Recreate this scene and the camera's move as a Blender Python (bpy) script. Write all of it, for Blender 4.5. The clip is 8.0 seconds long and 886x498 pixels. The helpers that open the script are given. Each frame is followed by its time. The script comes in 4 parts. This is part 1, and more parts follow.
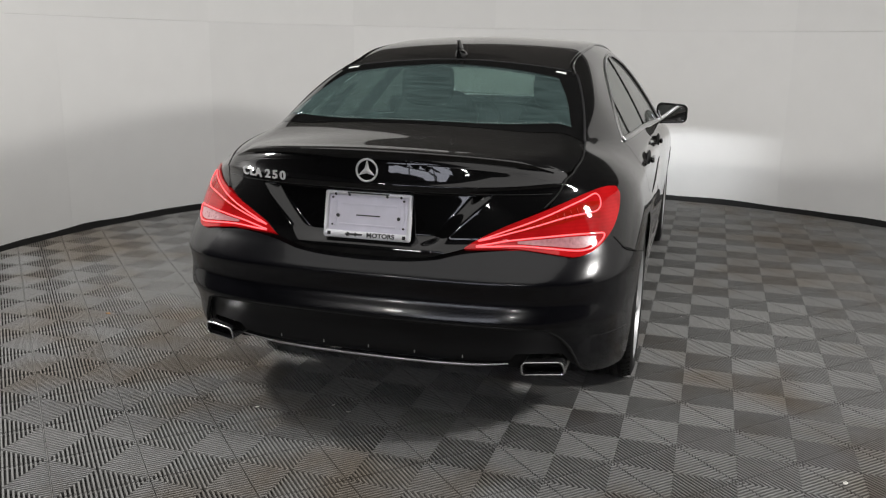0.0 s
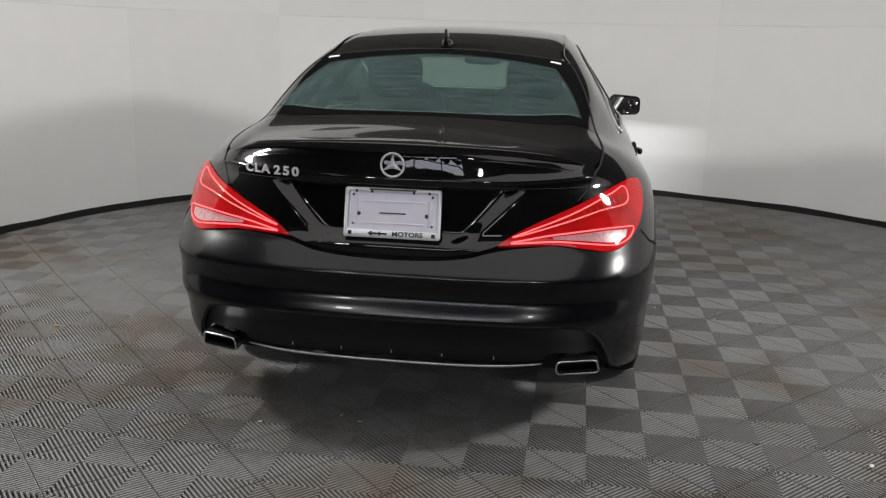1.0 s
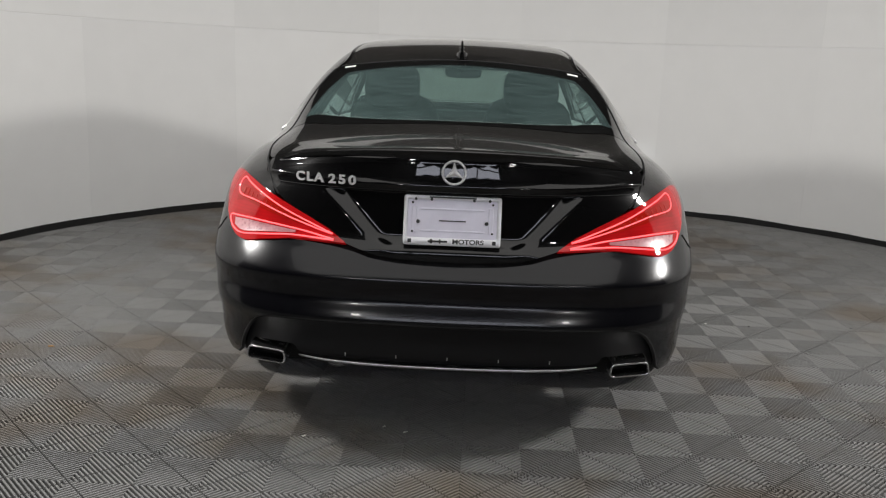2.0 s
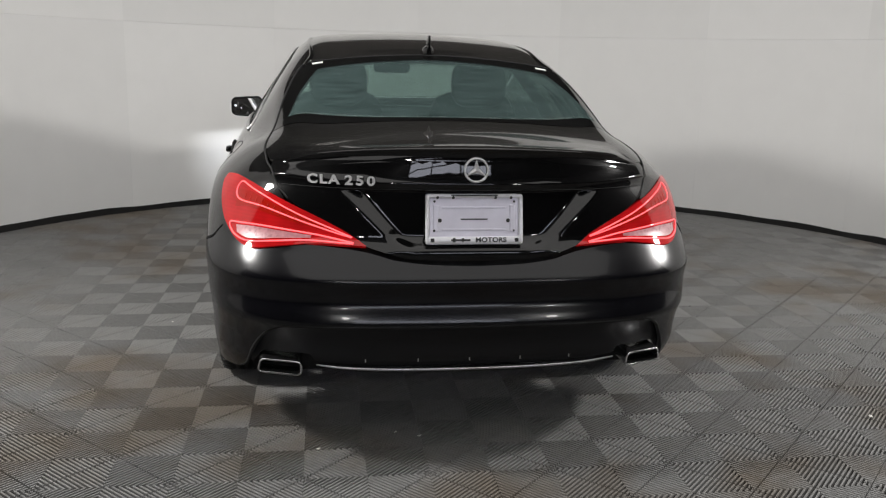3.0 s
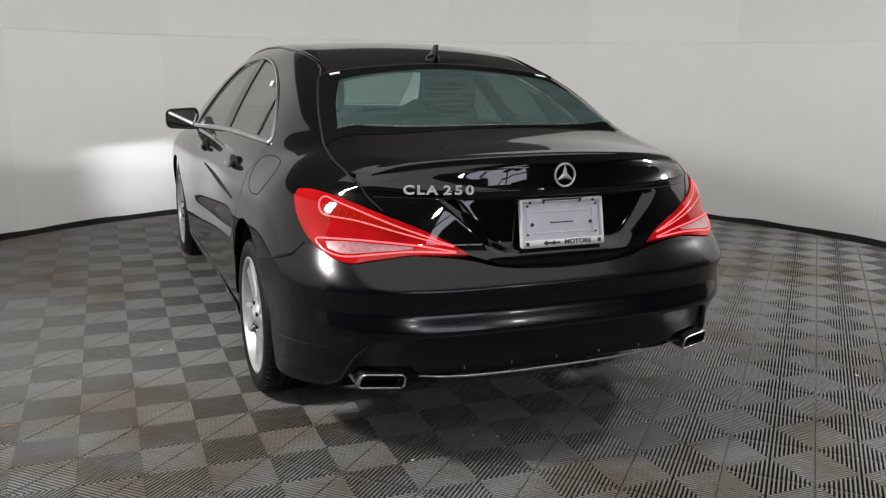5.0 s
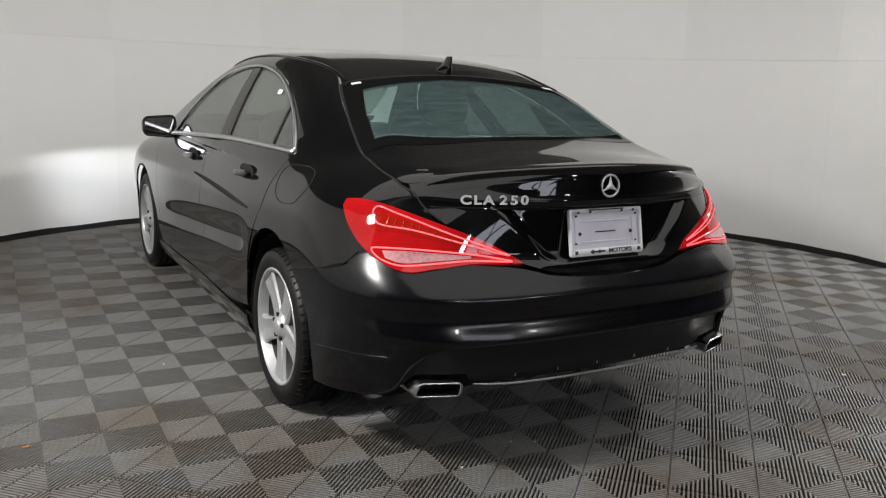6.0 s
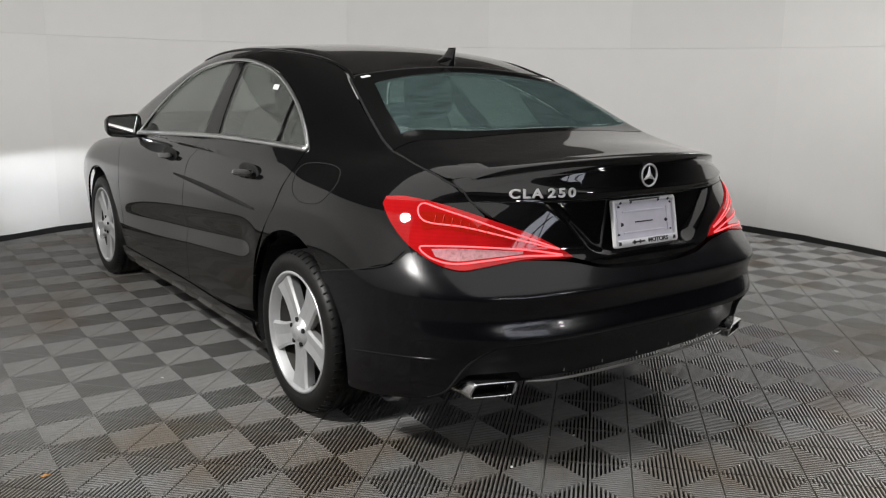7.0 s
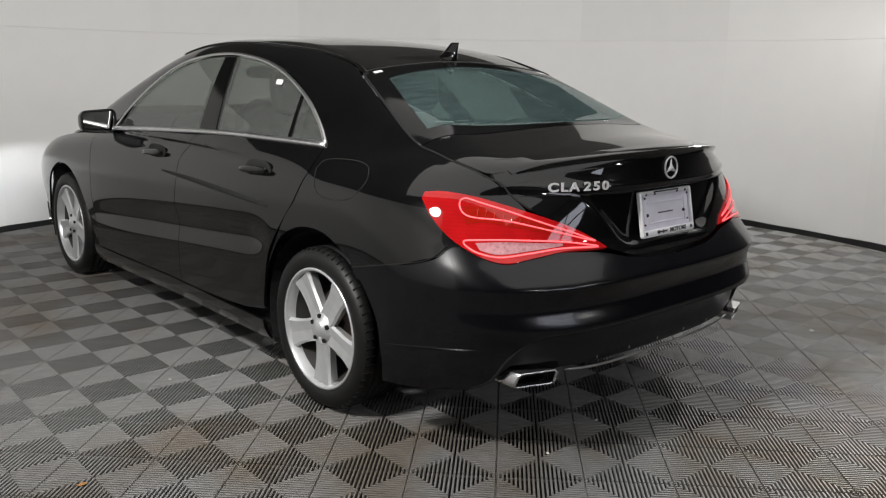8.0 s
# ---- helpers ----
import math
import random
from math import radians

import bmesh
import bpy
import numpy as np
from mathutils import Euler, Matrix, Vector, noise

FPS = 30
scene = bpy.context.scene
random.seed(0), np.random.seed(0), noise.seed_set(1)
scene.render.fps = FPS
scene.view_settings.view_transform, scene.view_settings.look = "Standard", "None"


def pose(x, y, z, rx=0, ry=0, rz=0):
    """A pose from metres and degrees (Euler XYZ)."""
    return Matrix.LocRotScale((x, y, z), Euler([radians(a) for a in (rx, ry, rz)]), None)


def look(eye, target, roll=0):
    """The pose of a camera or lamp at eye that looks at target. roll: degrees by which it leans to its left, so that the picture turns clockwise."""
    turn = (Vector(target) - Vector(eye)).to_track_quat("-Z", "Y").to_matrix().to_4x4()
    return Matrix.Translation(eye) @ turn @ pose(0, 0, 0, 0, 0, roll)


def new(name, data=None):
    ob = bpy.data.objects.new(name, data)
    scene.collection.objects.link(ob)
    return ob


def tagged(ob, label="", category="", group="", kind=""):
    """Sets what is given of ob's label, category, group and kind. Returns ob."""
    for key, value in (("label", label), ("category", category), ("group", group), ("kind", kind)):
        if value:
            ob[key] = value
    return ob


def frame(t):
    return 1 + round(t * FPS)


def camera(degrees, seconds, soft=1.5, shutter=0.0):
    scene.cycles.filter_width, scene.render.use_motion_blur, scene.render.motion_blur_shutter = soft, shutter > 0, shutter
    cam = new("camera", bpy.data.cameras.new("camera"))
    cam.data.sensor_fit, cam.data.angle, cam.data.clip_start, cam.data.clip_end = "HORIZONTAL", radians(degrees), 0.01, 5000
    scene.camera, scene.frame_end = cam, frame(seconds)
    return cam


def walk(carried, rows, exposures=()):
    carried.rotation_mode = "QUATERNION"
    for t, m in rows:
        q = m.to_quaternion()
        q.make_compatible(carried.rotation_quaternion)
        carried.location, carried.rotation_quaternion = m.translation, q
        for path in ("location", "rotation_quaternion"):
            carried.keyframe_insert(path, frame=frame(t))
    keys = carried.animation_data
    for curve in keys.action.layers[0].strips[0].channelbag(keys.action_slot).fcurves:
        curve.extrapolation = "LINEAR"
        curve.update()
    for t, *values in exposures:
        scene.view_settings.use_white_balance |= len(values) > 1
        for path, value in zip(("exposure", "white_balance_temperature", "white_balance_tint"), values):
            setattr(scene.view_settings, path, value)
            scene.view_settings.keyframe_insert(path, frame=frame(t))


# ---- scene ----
import functools

cam = camera(55.2, 8.0, soft=1.2)
PATH = [
    (0, (1.035, -2.553, 1.366), (0.49, -0.687, 0.898), 0.9),
    (0.5, (0.783, -2.535, 1.323), (0.359, -0.639, 0.845), 1.2),
    (1, (0.529, -2.523, 1.338), (0.26, -0.6, 0.861), 1.4),
    (1.5, (0.263, -2.555, 1.31), (0.101, -0.612, 0.865), 1.4),
    (2, (0.032, -2.588, 1.296), (-0.011, -0.635, 0.865), 2.1),
    (2.2, (-0.053, -2.577, 1.281), (-0.034, -0.622, 0.86), 2.0),
    (3.3, (-0.701, -2.5, 1.303), (-0.298, -0.591, 0.862), 1.6),
    (3.5, (-0.808, -2.502, 1.314), (-0.36, -0.603, 0.877), 1.7),
    (4, (-1.017, -2.473, 1.305), (-0.459, -0.599, 0.884), 1.3),
    (4.5, (-1.231, -2.373, 1.296), (-0.57, -0.534, 0.867), 0.3),
    (4.7, (-1.303, -2.349, 1.295), (-0.604, -0.525, 0.866), 0.5),
    (5.8, (-1.79, -2.169, 1.305), (-0.873, -0.436, 0.911), 1.4),
    (6, (-1.877, -2.128, 1.291), (-0.914, -0.42, 0.897), 1.8),
    (6.5, (-2.061, -1.956, 1.282), (-1.0, -0.308, 0.884), 1.2),
    (7, (-2.215, -1.821, 1.279), (-1.067, -0.234, 0.873), 0.9),
    (7.5, (-2.423, -1.702, 1.294), (-1.206, -0.171, 0.877), 0.8),
    (8, (-2.556, -1.597, 1.295), (-1.252, -0.143, 0.869), 0.9),
]
walk(cam, [(t, look(eye, target, roll)) for t, eye, target, roll in PATH])

# ---- light ----
ROOM = (0.4, 1.85)
ROOM_R = 3.68
world = bpy.data.worlds.new("world")
scene.world = world
world.use_nodes = True
world.node_tree.nodes["Background"].inputs["Color"].default_value = (0.8, 0.85, 0.95, 1)
world.node_tree.nodes["Background"].inputs["Strength"].default_value = 0.05


def area_lamp(name, eye, target, size, size_y, watts, colour):
    data = bpy.data.lights.new(name, "AREA")
    data.shape, data.size, data.size_y, data.energy, data.color = "RECTANGLE", size, size_y, watts, colour
    ob = new(name, data)
    ob.matrix_world = look(eye, target)
    return ob


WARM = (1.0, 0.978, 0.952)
# unseen soft fill lamp, added over the car to lift the whole booth
area_lamp("overhead_fill", (0.1, -0.6, 3.3), (0.101, -0.6, 0.0), 5.2, 5.2, 98, WARM)
# two unseen fill lamps, added behind the camera for the car's tail
for x in (-1.5, 2.1):
    area_lamp("rear_fill", (x, -4.6, 2.4), (0.4, 4.9, 1.6), 0.22, 0.22, 15, WARM)
for x in (-2.75, 3.55):
    area_lamp("side_lamp", (x, 0.45, 2.3), (0.4 - 0.1 * x, 2.0, 0.6), 0.36, 0.36, 96, WARM).data.shape = "DISK"


# ---- materials ----
def material(name):
    m = bpy.data.materials.new(name)
    m.use_nodes = True
    return m, m.node_tree.nodes, m.node_tree.links, m.node_tree.nodes["Principled BSDF"]


def plain(name, colour, rough, metal=0.0, coat=0.0, vary=0.15, scale=30.0, bump=0.0, rough_vary=0.1, spec=0.5):
    """A surface with its colour and gloss uneven at two scales, and fine relief."""
    m, nodes, links, b = material(name)
    where = nodes.new("ShaderNodeTexCoord")
    fine, wide = nodes.new("ShaderNodeTexNoise"), nodes.new("ShaderNodeTexNoise")
    fine.inputs["Scale"].default_value, wide.inputs["Scale"].default_value = scale, scale / 12
    fine.inputs["Detail"].default_value, wide.inputs["Detail"].default_value = 6, 4
    both = nodes.new("ShaderNodeMath")
    both.operation = "ADD"
    for n, slot in ((fine, 0), (wide, 1)):
        links.new(where.outputs["Object"], n.inputs["Vector"])
        links.new(n.outputs["Fac"], both.inputs[slot])
    ramp = nodes.new("ShaderNodeMapRange")
    ramp.inputs["From Min"].default_value, ramp.inputs["From Max"].default_value = 0.6, 1.4
    ramp.inputs["To Min"].default_value, ramp.inputs["To Max"].default_value = 1 - vary, 1 + vary
    links.new(both.outputs[0], ramp.inputs["Value"])
    tint = nodes.new("ShaderNodeMix")
    tint.data_type, tint.blend_type = "RGBA", "MULTIPLY"
    tint.inputs["Factor"].default_value = 1.0
    tint.inputs[6].default_value = (*colour, 1)
    links.new(ramp.outputs["Result"], tint.inputs[7])
    links.new(tint.outputs[2], b.inputs["Base Color"])
    gloss = nodes.new("ShaderNodeMapRange")
    gloss.inputs["From Min"].default_value, gloss.inputs["From Max"].default_value = 0.6, 1.4
    gloss.inputs["To Min"].default_value, gloss.inputs["To Max"].default_value = max(rough * (1 - rough_vary * 2), 0.01), rough * (1 + rough_vary * 2)
    links.new(both.outputs[0], gloss.inputs["Value"])
    links.new(gloss.outputs["Result"], b.inputs["Roughness"])
    b.inputs["Metallic"].default_value, b.inputs["Specular IOR Level"].default_value = metal, spec
    b.inputs["Coat Weight"].default_value, b.inputs["Coat Roughness"].default_value = coat, 0.03
    if bump:
        relief = nodes.new("ShaderNodeBump")
        relief.inputs["Strength"].default_value, relief.inputs["Distance"].default_value = bump, 0.002
        links.new(fine.outputs["Fac"], relief.inputs["Height"])
        links.new(relief.outputs["Normal"], b.inputs["Normal"])
    return m


def glowing(name, colour, strength, base=(0.5, 0.01, 0.01), uneven=0.0):
    """A lit lens; with some unevenness it is fluted and brighter in some places than in others."""
    m, nodes, links, b = material(name)
    b.inputs["Base Color"].default_value = (*base, 1)
    b.inputs["Roughness"].default_value = 0.5
    b.inputs["Specular IOR Level"].default_value = 0.0
    b.inputs["Coat Weight"].default_value = 1.0
    b.inputs["Emission Color"].default_value = (*colour, 1)
    b.inputs["Emission Strength"].default_value = strength
    if uneven:
        where, cloud, flute = nodes.new("ShaderNodeTexCoord"), nodes.new("ShaderNodeTexNoise"), nodes.new("ShaderNodeTexWave")
        cloud.inputs["Scale"].default_value, cloud.inputs["Detail"].default_value = 9.0, 3
        flute.bands_direction = "Z"
        flute.inputs["Scale"].default_value, flute.inputs["Distortion"].default_value = 28.0, 1.5
        total, span = nodes.new("ShaderNodeMath"), nodes.new("ShaderNodeMapRange")
        total.operation, total.inputs[1].default_value = "MULTIPLY_ADD", 0.08
        span.inputs["From Min"].default_value, span.inputs["From Max"].default_value = 0.3, 0.75
        span.inputs["To Min"].default_value, span.inputs["To Max"].default_value = strength * (1 - uneven), strength * (1 + uneven)
        links.new(where.outputs["Object"], cloud.inputs["Vector"])
        links.new(where.outputs["Object"], flute.inputs["Vector"])
        links.new(flute.outputs["Fac"], total.inputs[0])
        links.new(cloud.outputs["Fac"], total.inputs[2])
        links.new(total.outputs[0], span.inputs["Value"])
        links.new(span.outputs["Result"], b.inputs["Emission Strength"])
    return m


def pane_glass(name, tint, gloss=0.045, dust_glare=0.0, film_colour=(0.30, 0.42, 0.42)):
    """A thin pane: tinted, clear, with a mirror gloss that grows at grazing angles."""
    m, nodes, links, b = material(name)
    nodes.remove(b)
    clear, shine, mix, facing = (nodes.new("ShaderNodeBsdfTransparent"), nodes.new("ShaderNodeBsdfGlossy"), nodes.new("ShaderNodeMixShader"), nodes.new("ShaderNodeLayerWeight"))
    power, amount = nodes.new("ShaderNodeMath"), nodes.new("ShaderNodeMath")
    power.operation, power.inputs[1].default_value = "POWER", 5.0
    amount.operation, amount.inputs[1].default_value, amount.inputs[2].default_value = "MULTIPLY_ADD", 0.92, gloss
    clear.inputs["Color"].default_value = (*tint, 1)
    shine.inputs["Roughness"].default_value = 0.015
    facing.inputs["Blend"].default_value = 0.5
    links.new(facing.outputs["Facing"], power.inputs[0])
    links.new(power.outputs[0], amount.inputs[0])
    links.new(amount.outputs[0], mix.inputs["Fac"])
    links.new(clear.outputs[0], mix.inputs[1])
    links.new(shine.outputs[0], mix.inputs[2])
    # streaky pale film: dust, plus reflected haze put into its colour
    film, haze = nodes.new("ShaderNodeMixShader"), nodes.new("ShaderNodeBsdfDiffuse")
    streak, where, dust_glare_amount = nodes.new("ShaderNodeTexNoise"), nodes.new("ShaderNodeMapping"), nodes.new("ShaderNodeMath")
    coord = nodes.new("ShaderNodeTexCoord")
    where.inputs["Scale"].default_value = (4, 30, 30)
    streak.inputs["Scale"].default_value = 2.0
    haze.inputs["Color"].default_value = (*film_colour, 1)
    dust_glare_amount.operation, dust_glare_amount.inputs[1].default_value = "MULTIPLY", dust_glare * 2
    links.new(coord.outputs["Object"], where.inputs["Vector"])
    links.new(where.outputs["Vector"], streak.inputs["Vector"])
    links.new(streak.outputs["Fac"], dust_glare_amount.inputs[0])
    links.new(dust_glare_amount.outputs[0], film.inputs["Fac"])
    links.new(mix.outputs[0], film.inputs[1])
    links.new(haze.outputs[0], film.inputs[2])
    links.new(film.outputs[0], nodes["Material Output"].inputs["Surface"])
    return m


PAINT = plain("black_paint", (0.003, 0.003, 0.0032), 0.30, coat=1.0, vary=0.3, scale=60, rough_vary=0.05, spec=0.02)
# a warm sheen greys the paint at grazing angles
paint_slots = PAINT.node_tree.nodes["Principled BSDF"].inputs
paint_slots["Sheen Weight"].default_value, paint_slots["Sheen Roughness"].default_value, paint_slots["Sheen Tint"].default_value = 0.05, 0.35, (1.0, 0.93, 0.85, 1)
SATIN = plain("dusty_black_paint", (0.0035, 0.0035, 0.0048), 0.22, coat=0.22, vary=0.3, scale=14, rough_vary=0.05, spec=0.33)
PLASTIC = plain("black_plastic", (0.008, 0.008, 0.009), 0.5, vary=0.3, scale=90, bump=0.1, spec=0.35)
VOID = plain("underbody_black", (0.004, 0.004, 0.004), 0.9)
FRIT = plain("black_glass_border", (0.005, 0.005, 0.005), 0.08, vary=0.1, spec=0.3)
CHROME = plain("chrome", (0.75, 0.75, 0.76), 0.2, metal=1.0, vary=0.06, scale=40)
TRIM = plain("brushed_trim", (0.66, 0.66, 0.66), 0.36, metal=1.0, vary=0.08, scale=60)
ALLOY = plain("silver_wheel_paint", (0.62, 0.63, 0.64), 0.36, metal=0.6, coat=0.4, vary=0.1, scale=30)
RUBBER = plain("tyre_rubber", (0.007, 0.007, 0.007), 0.5, vary=0.3, scale=40, bump=0.2, spec=0.35)
# barrel alloy darkened: the shade behind the spokes is put into its colour
BARREL = plain("shade_dark_alloy", (0.07, 0.067, 0.063), 0.55, metal=0.4, vary=0.3, scale=30)
IRON = plain("brake_disc_steel", (0.30, 0.27, 0.25), 0.4, metal=1.0, vary=0.3, scale=50)
RUST = plain("brake_caliper_iron", (0.12, 0.085, 0.06), 0.6, metal=0.5, vary=0.4, scale=60)
CLOTH = plain("dark_seat_leather", (0.016, 0.017, 0.018), 0.55, vary=0.08, scale=60, bump=0.1)
LINER = plain("grey_headliner", (0.45, 0.45, 0.43), 0.9, vary=0.1, scale=120)
PLATE = plain("brushed_plate_metal", (0.74, 0.72, 0.80), 0.45, metal=0.15, vary=0.08, scale=25)
BADGE = plain("bright_badge_metal", (0.70, 0.70, 0.70), 0.42, metal=0.35, vary=0.08, scale=40)
FRAME = plain("chromed_plastic", (0.80, 0.80, 0.82), 0.35, metal=0.15, vary=0.06, scale=40)
PAPER = plain("white_paper", (0.75, 0.76, 0.74), 0.7, vary=0.05)
INK = plain("black_ink", (0.02, 0.02, 0.02), 0.5)
MIRROR = plain("mirror_glass", (0.9, 0.9, 0.9), 0.01, metal=1.0, vary=0.01)
TEAL = pane_glass("tinted_rear_glass", (0.62, 0.74, 0.71), dust_glare=0.085)
GREY = pane_glass("tinted_side_glass", (0.56, 0.58, 0.56), dust_glare=0.11, film_colour=(0.40, 0.42, 0.40))
SHIELD = pane_glass("windshield_glass", (0.86, 0.89, 0.86), dust_glare=0.03)
RED = glowing("red_lamp_plastic", (1.0, 0.016, 0.020), 0.20, (0.26, 0.005, 0.006), 0.55)
RED_DARK = glowing("deep_red_lamp_plastic", (1.0, 0.02, 0.012), 0.12, (0.24, 0.008, 0.004), 0.5)
LED = glowing("lit_red_light_strip", (1.0, 0.12, 0.14), 1.35, (0.8, 0.1, 0.1))
CLEAR = plain("clear_reversing_lens", (0.50, 0.22, 0.24), 0.3, coat=1.0, vary=0.35, scale=90)


# ---- building helpers ----
def link_mesh(name, verts, faces, mat, parent=None, smooth=True, label=""):
    me = bpy.data.meshes.new(name)
    me.from_pydata([tuple(map(float, v)) for v in verts], [], [tuple(map(int, f)) for f in faces])
    me.materials.append(mat)
    if smooth:
        me.polygons.foreach_set("use_smooth", [True] * len(me.polygons))
    me.update()
    ob = new(name, me)
    if parent:
        ob.parent = parent
    if label:
        tagged(ob, label)
    return ob


def part(name, bm, mat, parent=None, label="", smooth=False):
    me = bpy.data.meshes.new(name)
    bmesh.ops.recalc_face_normals(bm, faces=bm.faces)
    if smooth:
        for f in bm.faces:
            f.smooth = True
    bm.to_mesh(me)
    bm.free()
    me.materials.append(mat)
    ob = new(name, me)
    if parent:
        ob.parent = parent
    if label:
        tagged(ob, label)
    return ob


def thing(name, label, category, group="", kind="", m=None):
    ob = new(name)
    if m is not None:
        ob.matrix_world = m
    return tagged(ob, label, category, group, kind)


def add_box(bm, size, m=Matrix(), bevel=0.0, segments=2):
    made = bmesh.ops.create_cube(bm, size=1.0, matrix=m @ Matrix.Diagonal((*size, 1)))["verts"]
    if bevel:
        edges = {e for v in made for e in v.link_edges}
        bmesh.ops.bevel(bm, geom=list(edges), offset=bevel, segments=segments, profile=0.5, affect="EDGES")
    return bm


def add_turned(bm, outline, n, m=Matrix(), close=False):
    """Turn an outline of (radius, along) about the local x axis."""
    rings = []
    for k in range(n):
        a = 2 * math.pi * k / n
        rings.append([bm.verts.new(m @ Vector((h, r * math.cos(a), r * math.sin(a)))) for r, h in outline])
    for k in range(n):
        a, b = rings[k], rings[(k + 1) % n]
        for j in range(len(outline) - 1):
            bm.faces.new((a[j], b[j], b[j + 1], a[j + 1]))
        if close:
            bm.faces.new((a[-1], b[-1], b[0], a[0]))
    return bm


def tube(name, path, radius, mat, parent, sides=6, flat=1.0, label="", loop=False, taper=False):
    """A round (or flattened) bar along a path of places."""
    p = np.array(path, float)
    n = len(p)
    t = np.gradient(p, axis=0) if not loop else np.roll(p, -1, 0) - np.roll(p, 1, 0)
    t /= np.linalg.norm(t, axis=1, keepdims=True)
    up = outward(p)
    side = np.cross(t, up)
    side /= np.maximum(np.linalg.norm(side, axis=1, keepdims=True), 1e-9)
    up = np.cross(side, t)
    k = np.arange(sides) * 2 * math.pi / sides + math.pi / sides
    r = np.full(n, radius) * (np.sin(np.linspace(0.12, math.pi - 0.12, n)) ** 0.5 if taper else 1.0)
    v = (p[:, None] + r[:, None, None] * (np.cos(k)[None, :, None] * side[:, None] + flat * np.sin(k)[None, :, None] * up[:, None])).reshape(-1, 3)
    f = []
    for i in range(n if loop else n - 1):
        j = (i + 1) % n
        f += [(i * sides + a, i * sides + (a + 1) % sides, j * sides + (a + 1) % sides, j * sides + a) for a in range(sides)]
    if not loop:
        f += [tuple(range(sides))[::-1], tuple((n - 1) * sides + a for a in range(sides))]
    return link_mesh(name, v, f, mat, parent, True, label)



DIODE = glowing("lamp_diode_red", (1.0, 0.05, 0.03), 0.20, (0.35, 0.015, 0.01))

# ---- the car's outer skin ----
@functools.lru_cache(maxsize=64)
def knot_slopes(table):
    a = np.array([k[0] for k in table], float)
    b = np.array([k[1] for k in table], float)
    slope = np.diff(b) / np.diff(a)
    m = np.concatenate(([slope[0]], np.where(slope[1:] * slope[:-1] > 0, (slope[1:] + slope[:-1]) / 2, 0.0), [slope[-1]]))
    lo = np.minimum(np.abs(np.concatenate((slope[:1], slope))), np.abs(np.concatenate((slope, slope[-1:])))) * 3
    return a, b, np.clip(m, -lo, lo)


def knots(v, table):
    """Smooth (monotone-ish) interpolation through a short table of (at, value)."""
    a, b, m = knot_slopes(tuple(table))
    v = np.clip(np.asarray(v, float), a[0], a[-1])
    i = np.clip(np.searchsorted(a, v, side="right") - 1, 0, len(a) - 2)
    h = a[i + 1] - a[i]
    t = (v - a[i]) / h
    return (b[i] * (1 + 2 * t) * (1 - t) ** 2 + h * m[i] * t * (1 - t) ** 2 + b[i + 1] * t * t * (3 - 2 * t) + h * m[i + 1] * t * t * (t - 1))


def smooth_max(a, b, k):
    h = np.maximum(k - np.abs(a - b), 0) / k
    return np.maximum(a, b) + h * h * k / 4


WIDTH = [(0.12, 0.79), (0.2, 0.845), (0.3, 0.862), (0.42, 0.868), (0.55, 0.880), (0.66, 0.884), (0.76, 0.876), (0.86, 0.852), (0.95, 0.797), (1.05, 0.738), (1.4, 0.6)]
REAR = [(0.15, 0.30), (0.25, 0.13), (0.31, 0.066), (0.40, 0.040), (0.45, 0.012), (0.475, -0.006), (0.50, 0.001), (0.545, 0.017), (0.585, 0.009), (0.600, 0.0035), (0.609, 0.0005), (0.617, 0.0025), (0.64, 0.0155), (0.67, 0.033), (0.70, 0.050), (0.75, 0.069), (0.85, 0.070), (0.90, 0.071), (0.96, 0.074), (1.03, 0.079), (1.4, 0.09)]
CORNER = [(0.2, 3.5), (0.6, 3.55), (0.72, 3.05), (0.9, 2.4), (1.05, 2.2)]
DECK = [(-0.5, 1.0), (0.06, 1.022), (0.3, 1.047), (0.6, 1.072), (1.2, 1.07), (2.0, 1.045), (3.0, 1.0), (3.5, 0.955), (4.0, 0.88), (4.35, 0.78), (4.6, 0.62), (5.0, 0.3)]
ROOF = [(0.5, 1.2), (1.17, 1.316), (1.5, 1.378), (1.9, 1.412), (2.3, 1.416), (2.6, 1.395), (3.0, 1.32), (3.5, 1.15)]
CABIN = [(0.3, 0.60), (0.66, 0.658), (1.09, 0.752), (1.6, 0.79), (2.2, 0.806), (2.9, 0.795), (3.3, 0.77), (3.8, 0.70)]
Y_REAR, Y_FRONT, NOSE = 0.8, 3.7, 0.92


